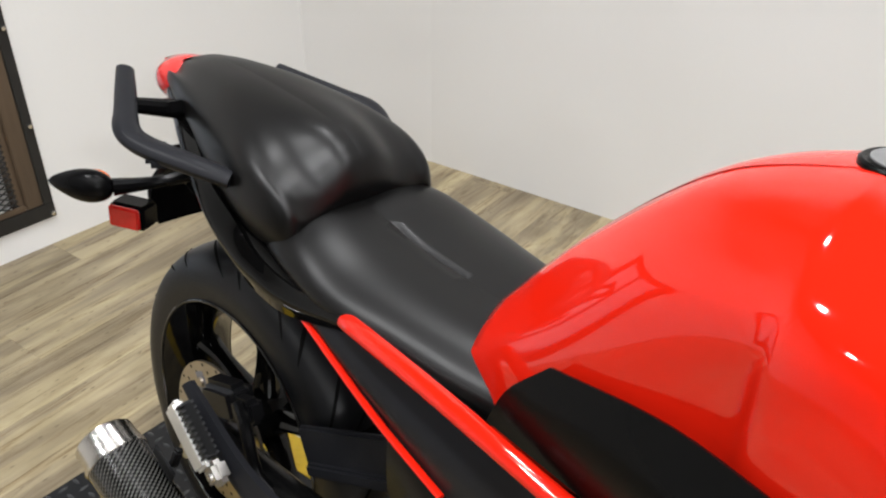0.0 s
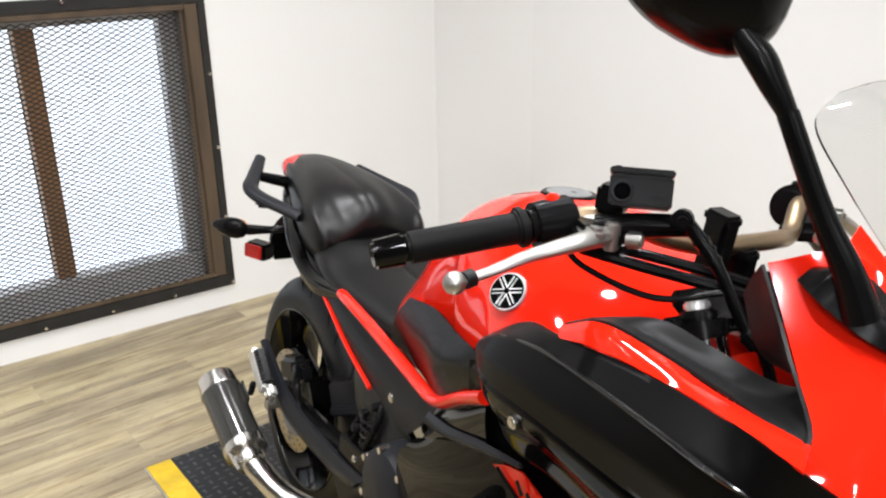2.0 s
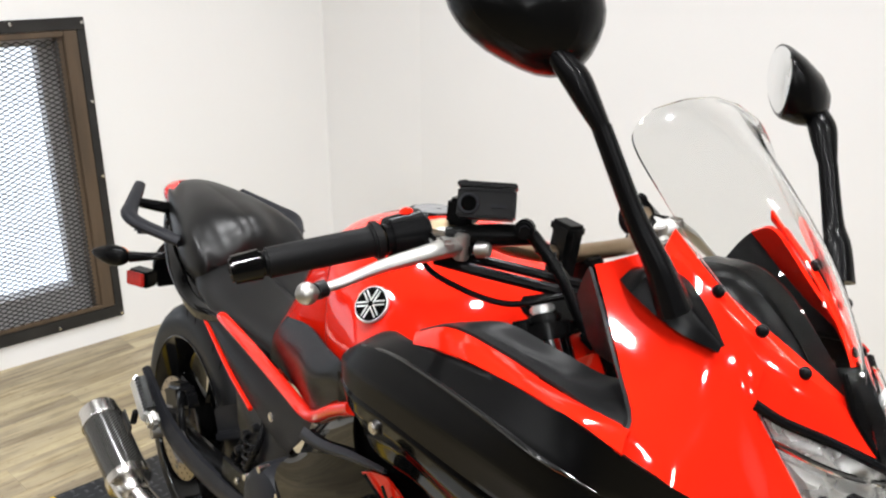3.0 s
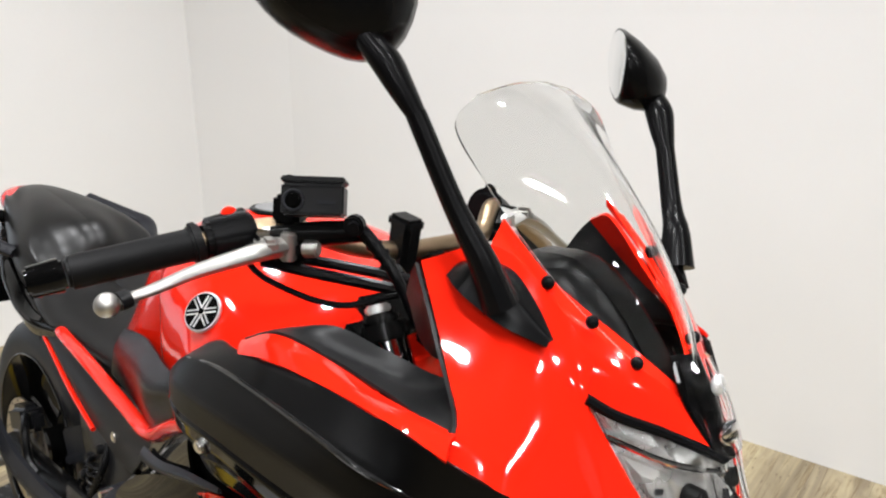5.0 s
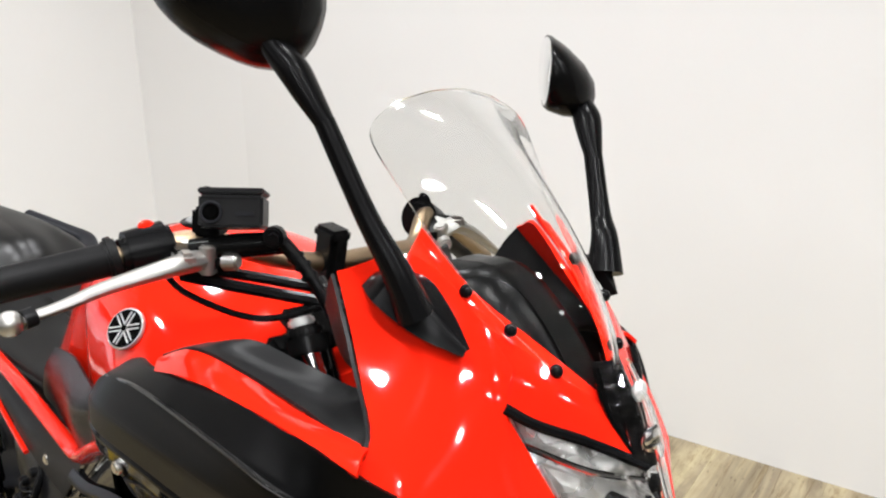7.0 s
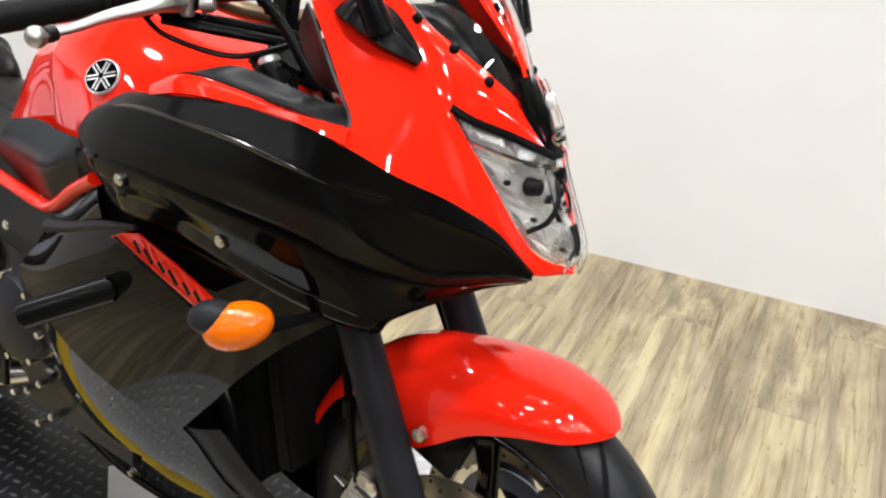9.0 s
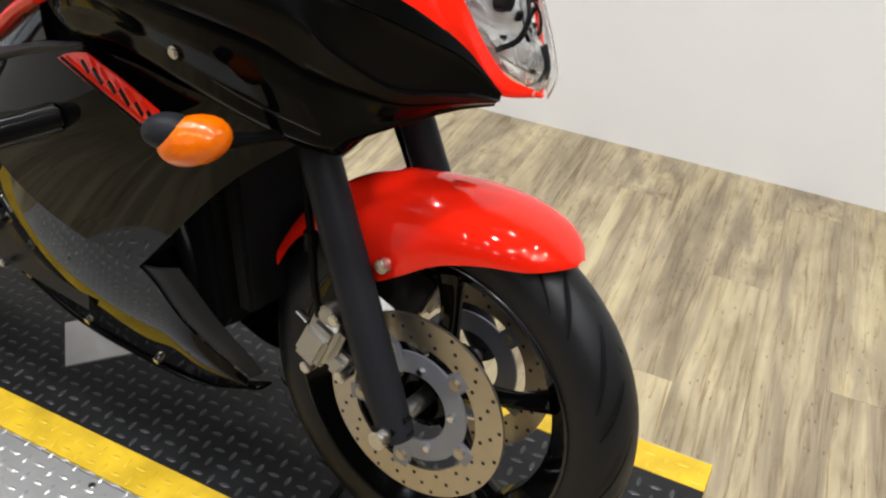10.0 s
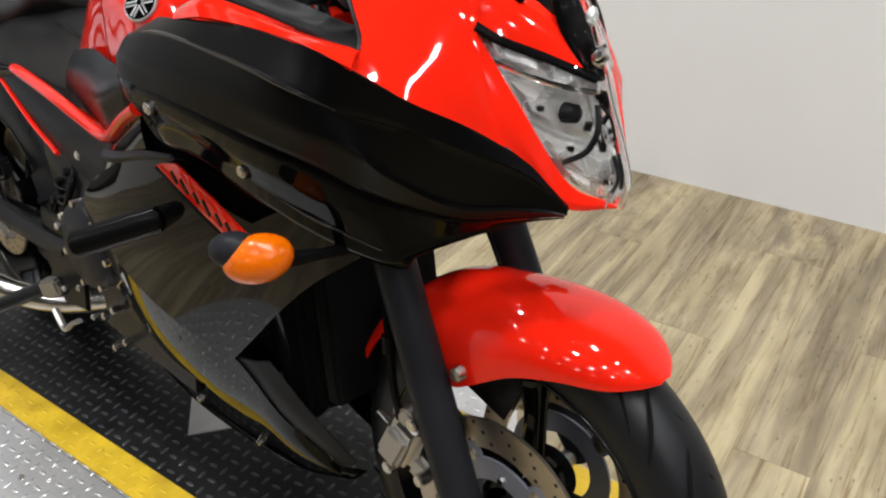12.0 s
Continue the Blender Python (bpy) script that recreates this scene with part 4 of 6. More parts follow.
# frame rails
def rail(sgn):
    s = sgn
    return tube([(-0.440, s * 0.126, 0.664), (-0.395, s * 0.150, 0.686), (-0.25, s * 0.168, 0.690), (-0.08, s * 0.184, 0.684), (0.00, s * 0.194, 0.684), (0.052, s * 0.205, 0.702), (0.12, s * 0.222, 0.745), (0.195, s * 0.238, 0.786)], 0.0112, 14, 43, 0.85)


for sgn in sides():
    s = -1
    bm = rail(s)
    if OTHER[0]:
        bmesh.ops.translate(bm, verts=bm.verts, vec=(0, 0.012, -0.030))
    part("frame_rail", bm, RED, bike, "red painted frame rail", 60)
    cover = part("side_cover", loft([
        [(-0.48, s * 0.142, 0.672), (-0.49, s * 0.146, 0.662), (-0.495, s * 0.142, 0.650)],
        [(-0.36, s * 0.150, 0.668), (-0.37, s * 0.158, 0.635), (-0.355, s * 0.150, 0.605)],
        [(-0.22, s * 0.155, 0.662), (-0.24, s * 0.166, 0.62), (-0.235, s * 0.158, 0.572)],
        [(-0.08, s * 0.172, 0.664), (-0.12, s * 0.170, 0.61), (-0.16, s * 0.158, 0.555)],
        [(0.02, s * 0.19, 0.672), (-0.03, s * 0.185, 0.62), (-0.10, s * 0.165, 0.56)],
    ], 24, 12, 0.004), GREY_PLASTIC, bike, "charcoal plastic side cover")
    part("trim", tube([(-0.495, s * 0.145, 0.652), (-0.355, s * 0.156, 0.603), (-0.24, s * 0.164, 0.575)], 0.0044, 8), RED, cover, "thin red edge trim")
    part("bolt", rod((-0.157, s * 0.155, 0.598), (-0.157, s * 0.170, 0.598), 0.010, 0.008, 12, 0.002), STEEL, cover)
    part("knee_panel", loft([
        [(-0.212, s * 0.146, 0.678), (-0.190, s * 0.152, 0.728), (-0.150, s * 0.152, 0.774)],
        [(-0.08, s * 0.172, 0.690), (-0.06, s * 0.185, 0.75), (-0.03, s * 0.180, 0.805)],
        [(0.03, s * 0.198, 0.700), (0.04, s * 0.215, 0.76), (0.07, s * 0.208, 0.815)],
        [(0.12, s * 0.222, 0.758), (0.12, s * 0.230, 0.79), (0.14, s * 0.228, 0.825)],
        [(0.20, s * 0.238, 0.805), (0.20, s * 0.240, 0.815), (0.20, s * 0.240, 0.83)],
    ], 24, 12, 0.004), BLACK_SATIN, bike, "satin black knee panel")

# ---- front fairing ----
def cheek():
    return loft([
        [(0.491, -0.179, 1.049), (0.548, -0.203, 0.995), (0.600, -0.232, 0.950), (0.604, -0.249, 0.932)],
        [(0.535, -0.136, 1.068), (0.592, -0.166, 1.000), (0.629, -0.203, 0.938), (0.645, -0.219, 0.909)],
        [(0.585, -0.116, 1.035), (0.620, -0.138, 0.985), (0.656, -0.160, 0.920), (0.674, -0.162, 0.877)],
        [(0.636, -0.110, 0.992), (0.645, -0.124, 0.957), (0.678, -0.128, 0.888), (0.694, -0.126, 0.856)],
    ], 30, 18, 0.004)


def cheek_front():
    return loft([
        [(0.640, -0.122, 0.960), (0.652, -0.130, 0.935), (0.668, -0.138, 0.900), (0.680, -0.142, 0.872)],
        [(0.688, -0.100, 0.890), (0.696, -0.106, 0.872), (0.704, -0.108, 0.855), (0.710, -0.104, 0.836)],
        [(0.733, -0.066, 0.815), (0.736, -0.072, 0.806), (0.738, -0.076, 0.800), (0.738, -0.078, 0.793)],
        [(0.763, -0.016, 0.789), (0.765, -0.016, 0.787), (0.765, -0.016, 0.785), (0.763, -0.016, 0.783)],
    ], 24, 10, 0.004)


def brow():
    return loft([
        [(0.600, -0.114, 1.022), (0.618, -0.118, 1.000), (0.640, -0.122, 0.962)],
        [(0.648, -0.078, 0.990), (0.660, -0.086, 0.970), (0.672, -0.088, 0.942)],
        [(0.690, -0.042, 0.955), (0.704, -0.036, 0.940), (0.724, -0.028, 0.918)],
    ], 18, 10, 0.004)


def strip():
    return loft([
        [(0.325, -0.252, 0.934), (0.330, -0.258, 0.931), (0.338, -0.264, 0.927)],
        [(0.373, -0.246, 0.955), (0.382, -0.257, 0.951), (0.392, -0.266, 0.940)],
        [(0.444, -0.240, 0.954), (0.452, -0.255, 0.953), (0.463, -0.268, 0.947)],
        [(0.519, -0.237, 0.947), (0.530, -0.254, 0.951), (0.545, -0.268, 0.949)],
        [(0.604, -0.236, 0.947), (0.609, -0.247, 0.946), (0.616, -0.258, 0.937)],
    ], 30, 10, 0.004)


def fin():
    return loft([
        [(0.523, -0.112, 1.087), (0.522, -0.118, 1.075), (0.530, -0.136, 1.064)],
        [(0.580, -0.102, 1.042), (0.580, -0.110, 1.032), (0.585, -0.118, 1.030)],
        [(0.645, -0.066, 0.995), (0.645, -0.076, 0.988), (0.648, -0.082, 0.984)],
        [(0.700, -0.012, 0.940), (0.700, -0.014, 0.936), (0.702, -0.016, 0.932)],
    ], 20, 8, 0.003)


TAPER[0] = 0.36
both("cowl_side", cheek, RED, bike, "glossy red upper fairing side", 60)
TAPER[0] = 0.0
both("cowl_front", cheek_front, RED, bike, "glossy red headlamp surround", 60)
both("cowl_brow", brow, RED, bike, "glossy red brow over the headlamp", 60)
TAPER[0] = 0.36
both("cowl_strip", strip, RED, bike, "glossy red strip above the side pod", 60)
TAPER[0] = 0.0
both("screen_fin", fin, RED, bike, "red fin beside the windscreen", 60)


def inner_panel():
    return loft([
        [(0.328, -0.249, 0.934), (0.345, -0.236, 0.944), (0.365, -0.222, 0.952)],
        [(0.378, -0.244, 0.955), (0.395, -0.224, 0.957), (0.415, -0.204, 0.966)],
        [(0.450, -0.238, 0.953), (0.456, -0.205, 0.944), (0.462, -0.186, 0.956)],
        [(0.520, -0.236, 0.948), (0.520, -0.195, 0.938), (0.515, -0.160, 0.940)],
        [(0.602, -0.236, 0.946), (0.575, -0.190, 0.955), (0.545, -0.135, 0.950)],
        [(0.548, -0.206, 0.996), (0.524, -0.182, 0.984), (0.494, -0.160, 0.962)],
        [(0.490, -0.181, 1.047), (0.478, -0.174, 1.032), (0.466, -0.166, 1.010)],
    ], 40, 12, 0.003)


TAPER[0] = 0.36
both("inner_panel", inner_panel, RES_PLASTIC, bike, "soft black inner fairing panel", 50)

TAPER[0] = 0.0


# top edge, crest, inset crest, inset lip, lip, ridge, gloss belly, low edge; from the tail of the pod to its nose
POD_LINES = [
    [(0.186, -0.244, 0.862), (0.183, -0.250, 0.855), (0.183, -0.251, 0.853), (0.182, -0.252, 0.849), (0.182, -0.252, 0.847), (0.182, -0.251, 0.842), (0.183, -0.250, 0.836), (0.188, -0.246, 0.826)],
    [(0.255, -0.240, 0.908), (0.252, -0.270, 0.895), (0.252, -0.273, 0.892), (0.250, -0.284, 0.873), (0.250, -0.285, 0.868), (0.252, -0.285, 0.846), (0.252, -0.280, 0.820), (0.256, -0.262, 0.792)],
    [(0.337, -0.262, 0.928), (0.345, -0.281, 0.915), (0.345, -0.284, 0.911), (0.346, -0.297, 0.885), (0.347, -0.298, 0.880), (0.352, -0.295, 0.853), (0.355, -0.288, 0.828), (0.358, -0.272, 0.806)],
    [(0.463, -0.267, 0.946), (0.488, -0.291, 0.919), (0.488, -0.293, 0.914), (0.490, -0.297, 0.885), (0.491, -0.296, 0.879), (0.494, -0.288, 0.847), (0.484, -0.278, 0.812), (0.471, -0.262, 0.783)],
    [(0.545, -0.267, 0.948), (0.560, -0.288, 0.912), (0.561, -0.288, 0.908), (0.567, -0.285, 0.878), (0.568, -0.284, 0.873), (0.570, -0.263, 0.832), (0.560, -0.252, 0.792), (0.544, -0.236, 0.757)],
    [(0.600, -0.262, 0.940), (0.600, -0.262, 0.895), (0.601, -0.260, 0.892), (0.611, -0.255, 0.864), (0.612, -0.255, 0.860), (0.604, -0.226, 0.805), (0.604, -0.218, 0.772), (0.604, -0.200, 0.734)],
    [(0.646, -0.218, 0.908), (0.644, -0.216, 0.880), (0.640, -0.209, 0.876), (0.628, -0.219, 0.832), (0.632, -0.224, 0.829), (0.624, -0.200, 0.792), (0.622, -0.190, 0.764), (0.622, -0.178, 0.738)],
    [(0.677, -0.158, 0.876), (0.686, -0.154, 0.852), (0.681, -0.148, 0.848), (0.661, -0.152, 0.791), (0.664, -0.156, 0.788), (0.658, -0.146, 0.772), (0.656, -0.134, 0.758), (0.656, -0.120, 0.748)],
    [(0.710, -0.106, 0.838), (0.716, -0.110, 0.828), (0.712, -0.106, 0.825), (0.703, -0.109, 0.790), (0.706, -0.112, 0.788), (0.700, -0.106, 0.777), (0.696, -0.096, 0.769), (0.692, -0.084, 0.764)],
    [(0.740, -0.078, 0.798), (0.745, -0.080, 0.795), (0.744, -0.079, 0.793), (0.743, -0.079, 0.789), (0.744, -0.080, 0.787), (0.740, -0.077, 0.784), (0.736, -0.072, 0.780), (0.730, -0.064, 0.776)],
]


def creased(secs, nu=60, each=5, thick=0.004):
    """A skin that is smooth along its length, with sharp folds along the given lines."""
    cols = [spline([q[k] for q in secs], nu) for k in range(len(secs[0]))]
    rows = []
    for i in range(nu):
        row = [cols[0][i]]
        for a, b in zip(cols, cols[1:]):
            row += [a[i] + (b[i] - a[i]) * (k + 1) / each for k in range(each)]
        rows.append(row)
    back = [[q + np.array((-0.001, thick, -0.001)) for q in reversed(row)] for row in rows]
    bm, vs = sheet([row + b for row, b in zip(rows, back)], closed=True)
    bm.faces.new(vs[0]), bm.faces.new(list(reversed(vs[-1])))
    return bm


def pod_upper():
    return creased([q[:6] for q in POD_LINES])


def pod_lower():
    low = []
    for k, q in enumerate(POD_LINES):
        ridge, belly, edge = Vector(q[5]), Vector(q[6]), Vector(q[7])
        tuck = (0.25, 0.8, 1, 1, 0.9, 0.6, 0.3, 0.12, 0.08, 0.05)[k]
        low.append([ridge + Vector((0, 0.004, 0.004)), ridge.lerp(belly, 0.25) + Vector((0, -0.0015, 0)), belly, edge, edge + tuck * Vector((0.002, 0.012, -0.030)), edge + tuck * Vector((0.006, 0.040, -0.052))])
    return creased(low)


TAPER[0] = 0.34
pu = both("side_pod", pod_upper, POD_MATTE, bike, "grained black side pod", 62)
pl = both("side_pod_lower", pod_lower, POD_GLOSS, bike, "gloss black lower side pod", 62)
TAPER[0] = 0.0
for k, sgn in enumerate(sides()):
    TAPER[0] = 0.34
    # added beads carry the highlights of the crest and the low edge
    part("crest_edge", tube([q[1] for q in POD_LINES[1:6]], [0.0012, 0.0028, 0.0028, 0.0026, 0.0008], 8, 33), EDGE_GLOSS, pu[k], "worn lighter crest of the pod")
    part("low_edge", tube([(0.500, -0.2535, 0.7720), (0.544, -0.2365, 0.7565), (0.604, -0.2005, 0.7335)], [0.0010, 0.0024, 0.0020], 8, 17), EDGE_GLOSS, pl[k])
    TAPER[0] = 0.0
POD_BOLTS = ((0.318, 0.283, 0.828), (0.462, 0.262, 0.793))
for k, sgn in enumerate(sides()):
    for x, y, z in POD_BOLTS:
        part("bolt", rod((x, sgn * (y - 0.020), z + 0.004), (x, sgn * (y + 0.012), z), 0.0085, 0.007, 12, 0.002), STEEL, pl[k])
        part("bolt_washer", rod((x, sgn * (y - 0.018), z + 0.0036), (x, sgn * (y + 0.007), z + 0.001), 0.0105, 0.0105, 14, 0.001), BLACK_PLASTIC, pl[k])


CREASE_LINE = [(-0.020, -0.228, 0.575), (0.060, -0.238, 0.540), (0.130, -0.232, 0.497), (0.210, -0.212, 0.457), (0.292, -0.182, 0.430)]


def lower_panel():
    return loft([
        [(0.030, -0.225, 0.640), (0.150, -0.238, 0.700), (0.300, -0.236, 0.745), (0.450, -0.222, 0.735), (0.580, -0.180, 0.720)],
        [(-0.010, -0.227, 0.600), (0.100, -0.240, 0.615), (0.230, -0.240, 0.620), (0.350, -0.222, 0.620), (0.455, -0.190, 0.612)],
        CREASE_LINE,
    ], 40, 26, 0.004)


def belly_panel():
    up = CREASE_LINE + [(0.340, -0.138, 0.330), (0.402, -0.074, 0.234)]
    low = [(-0.072, -0.132, 0.260), (0.0, -0.128, 0.235), (0.08, -0.121, 0.210), (0.17, -0.111, 0.199), (0.26, -0.097, 0.190), (0.34, -0.082, 0.190), (0.411, -0.066, 0.215)]
    return loft([[u, (Vector(u) * 0.5 + Vector(v) * 0.5) + Vector((0, -0.010, 0)), v] for u, v in zip(up, low)], 40, 14, 0.004)


def inner_strip():
    return loft([[(0.294, -0.178, 0.430), (0.320, -0.172, 0.434), (0.345, -0.160, 0.440)], [(0.342, -0.134, 0.330), (0.362, -0.128, 0.338), (0.380, -0.115, 0.346)], [(0.404, -0.070, 0.234), (0.412, -0.066, 0.240), (0.420, -0.060, 0.246)]], 16, 8, 0.003)


lp = both("lower_fairing", lower_panel, PANEL_GLOSS, bike, "gloss black lower fairing", 60)
both("belly_panel", belly_panel, PANEL_GLOSS, bike, "gloss black belly panel", 60)
both("inner_strip", inner_strip, GREY_PLASTIC, bike, "charcoal plastic inner strip", 60)

# dark sheet added behind the pod so that the gap stays black
def dark_backing():
    return loft([
        [(0.146, -0.216, 0.660), (0.146, -0.226, 0.730), (0.150, -0.236, 0.815)],
        [(0.300, -0.212, 0.690), (0.300, -0.218, 0.765), (0.300, -0.222, 0.840)],
        [(0.450, -0.196, 0.690), (0.450, -0.202, 0.755), (0.450, -0.208, 0.820)],
        [(0.565, -0.160, 0.690), (0.565, -0.168, 0.735), (0.565, -0.176, 0.780)],
    ], 18, 10, 0.003)


both("dark_backing", dark_backing, BLACK_SATIN, bike, "black shield behind the side pod", 50)

# headlamp
LAMP_SECS = [
    [(0.644, -0.118, 0.957), (0.680, -0.080, 0.938), (0.724, -0.034, 0.924), (0.733, 0, 0.922)],
    [(0.668, -0.112, 0.925), (0.706, -0.075, 0.907), (0.736, -0.034, 0.896), (0.744, 0, 0.893)],
    [(0.694, -0.098, 0.885), (0.728, -0.065, 0.864), (0.756, -0.034, 0.852), (0.764, 0, 0.849)],
    [(0.716, -0.080, 0.848), (0.746, -0.055, 0.828), (0.770, -0.030, 0.816), (0.777, 0, 0.812)],
    [(0.738, -0.060, 0.812), (0.754, -0.042, 0.800), (0.768, -0.024, 0.790), (0.772, 0, 0.786)],
]


lamp = thing("headlamp", Matrix.Identity(4), "", "")
lamp.parent = bike
for k in ("label", "category"):
    if k in lamp:
        del lamp[k]


def across(sec):
    """A right half section, from the edge to the middle, carried over to the left edge."""
    right = [Vector(p) for p in sec]
    mid = (right[-1] + reflected(right[-1])) / 2
    return right[:-1] + [mid] + [reflected(p) for p in reversed(right[:-1])]


def lamp_lens():
    return loft([across(q) for q in LAMP_SECS], 24, 32, 0.0025)


def lamp_bowl():
    return loft([across([(p[0] - 0.034, p[1] * 0.97, p[2] - 0.006) for p in q]) for q in LAMP_SECS], 24, 32, 0)


def gasket():
    return tube([(0.641, -0.123, 0.962), (0.660, -0.104, 0.949), (0.688, -0.066, 0.933), (0.724, -0.028, 0.914)], 0.0050, 8, 25)


def lamp_trim():
    return tube([(0.728, -0.026, 0.888), (0.738, -0.034, 0.868), (0.736, -0.046, 0.846), (0.722, -0.066, 0.834)], [0.003, 0.0035, 0.0035, 0.003], 8, 25, 0.5)


lens = part("lens", lamp_lens(), LAMP_GLASS, lamp, "clear headlamp lens", 60)
lens.visible_shadow = False
part("reflector_bowl", lamp_bowl(), BOWL, lamp, "bright faceted reflector bowl", 60)
both("gasket", gasket, BLACK_PLASTIC, lamp)
both("trim_bar", lamp_trim, BLACK_SATIN, lamp)


def facet(a, b, c, d, lift=0.006):
    """A pressed reflector cell: four corners with a raised rim and a dished middle."""
    q = [Vector(p) for p in (a, b, c, d)]
    mid = sum(q, Vector()) / 4
    n = (q[1] - q[0]).cross(q[3] - q[0]).normalized()
    bm = bmesh.new()
    outer = [bm.verts.new(p) for p in q]
    inner = [bm.verts.new(p.lerp(mid, 0.14) + n * lift * 0.3) for p in q]
    centre = [bm.verts.new(p.lerp(mid, 0.62) - n * lift) for p in q]
    for k in range(4):
        m = (k + 1) % 4
        bm.faces.new((outer[k], outer[m], inner[m], inner[k]))
        bm.faces.new((inner[k], inner[m], centre[m], centre[k]))
    bm.faces.new(centre)
    bmesh.ops.solidify(bm, geom=list(bm.faces), thickness=0.0015)
    return bm


def lamp_point(u, v, back):
    """A spot behind the lens: u from its top to its tip, v from its outer edge to the middle."""
    rows = [spline(q, 9) for q in LAMP_SECS]
    col = spline([r[min(8, max(0, round(v * 8)))] for r in rows], 21)
    p = col[min(20, max(0, round(u * 20)))]
    return (p[0] - back, p[1] * 0.97, p[2] - back * 0.15)


for sgn in sides():
    for u0, u1, v0, v1, back in ((0.02, 0.20, 0.05, 0.45, 0.016), (0.02, 0.20, 0.50, 0.95, 0.020), (0.24, 0.50, 0.10, 0.40, 0.022), (0.24, 0.50, 0.42, 0.80, 0.026),
                                 (0.54, 0.76, 0.12, 0.50, 0.020), (0.54, 0.76, 0.54, 0.92, 0.018), (0.80, 0.97, 0.10, 0.50, 0.012), (0.80, 0.97, 0.54, 0.95, 0.012)):
        part("reflector_cell", facet(lamp_point(u0, v0, back), lamp_point(u0, v1, back), lamp_point(u1, v1, back), lamp_point(u1, v0, back)), BOWL, lamp, "", 20)
    part("shelf", tube([lamp_point(0.22, 0.05, 0.010), lamp_point(0.22, 0.35, 0.012), lamp_point(0.22, 0.75, 0.014)], 0.0030, 8, 13), CHROME, lamp)
    part("bulb_shroud", rod(lamp_point(0.36, 0.45, 0.026), lamp_point(0.36, 0.45, 0.008), 0.011, 0.009, 18, 0.002), BLACK_SATIN, lamp)
    for u, v in ((0.42, 0.30), (0.42, 0.62), (0.62, 0.40)):
        part("bowl_slot", block((0.004, 0.008, 0.012), lamp_point(u, v, 0.018), (0, 25, -40), 0.001), DARK_METAL, lamp)
    part("inner_rib", tube([lamp_point(0.55, 0.80, 0.008), lamp_point(0.72, 0.72, 0.008), lamp_point(0.88, 0.68, 0.008)], 0.0024, 8, 13), DARK_METAL, lamp)

# clear middle piece that runs up between the brows over a dark bed, edged in black
def nose_piece(back, wide, thick):
    return loft([
        [(0.678 - back, -0.021 - 0.020 * wide, 0.990), (0.692 - back, -0.021, 0.994), (0.678 - back, -0.021 + 0.020 * wide, 0.990)],
        [(0.704 - back, -0.021 - 0.024 * wide, 0.957), (0.718 - back, -0.021, 0.957), (0.704 - back, -0.021 + 0.024 * wide, 0.957)],
        [(0.722 - back, -0.020 - 0.024 * wide, 0.924), (0.732 - back, -0.020, 0.922), (0.722 - back, -0.020 + 0.024 * wide, 0.924)],
    ], 14, 11, thick)


nose_lens = part("middle_lens", nose_piece(0, 1, 0.0025), LAMP_GLASS, lamp, "clear middle lamp piece", 60)
nose_lens.visible_shadow = False
part("middle_bed", nose_piece(0.014, 0.95, 0.004), BLACK_GLOSS, lamp, "gloss black bed of the middle lamp", 60)
part("position_lamp", egg((0.719, -0.020, 0.934), (0.007, 0.014, 0.013)), CHROME, lamp, "small bright position lamp")
part("position_lamp", egg((0.700, -0.014, 0.970), (0.006, 0.008, 0.010)), SILVER, lamp, "small bright position lamp")
both("nose_edge", lambda: tube([(0.672, -0.043, 0.988), (0.690, -0.044, 0.957), (0.714, -0.034, 0.926), (0.726, -0.027, 0.914)], 0.0046, 8, 19, 0.8), BLACK_GLOSS, lamp)

# windscreen
def screen():
    secs = []
    for cx, cz, ex, ey, ez in ((0.696, 0.958, 0.682, 0.042, 0.956), (0.672, 1.012, 0.652, 0.078, 0.990), (0.628, 1.078, 0.605, 0.104, 1.030), (0.580, 1.130, 0.560, 0.118, 1.070), (0.528, 1.172, 0.515, 0.132, 1.120), (0.490, 1.196, 0.480, 0.140, 1.165), (0.474, 1.204, 0.470, 0.105, 1.190)):
        m = ((cx * 0.72 + ex * 0.28), ey * 0.62, cz * 0.72 + ez * 0.28)
        right = [Vector((ex, -ey, ez)), Vector((m[0], -m[1], m[2]))]
        crown = Vector((cx, -0.012, cz))
        secs.append(right + [(crown + reflected(crown)) / 2] + [reflected(p) for p in reversed(right)])
    return loft(secs, 36, 28, 0.003)


ws = part("windscreen", screen(), SCREEN, bike, "clear acrylic windscreen", 60)
ws.visible_shadow = False
for sgn in sides():
    for x, y, z in ((0.577, 0.109, 1.041), (0.619, 0.097, 1.016), (0.652, 0.072, 0.985)):
        part("screw", egg((x + 0.002, sgn * (y + 0.002), z + 0.002), (0.0062, 0.0055, 0.0062)), BLACK_PLASTIC, ws)

# instruments
part("instrument_cowl", body([
    [(0.500, 0, 1.045), (0.500, -0.06, 1.04), (0.500, -0.085, 1.02), (0.500, -0.085, 0.99), (0.500, -0.07, 0.96)],
    [(0.560, 0, 1.050), (0.560, -0.05, 1.045), (0.560, -0.075, 1.025), (0.560, -0.085, 0.99), (0.560, -0.07, 0.95)],
    [(0.620, 0, 1.010), (0.620, -0.04, 1.005), (0.620, -0.062, 0.99), (0.625, -0.080, 0.96), (0.625, -0.07, 0.93)],
    [(0.685, 0, 0.935), (0.685, -0.012, 0.934), (0.682, -0.022, 0.93), (0.675, -0.03, 0.925), (0.67, -0.03, 0.915)],
], 18, 14), BLACK_SATIN, bike, "black instrument cowl behind the screen", 50)

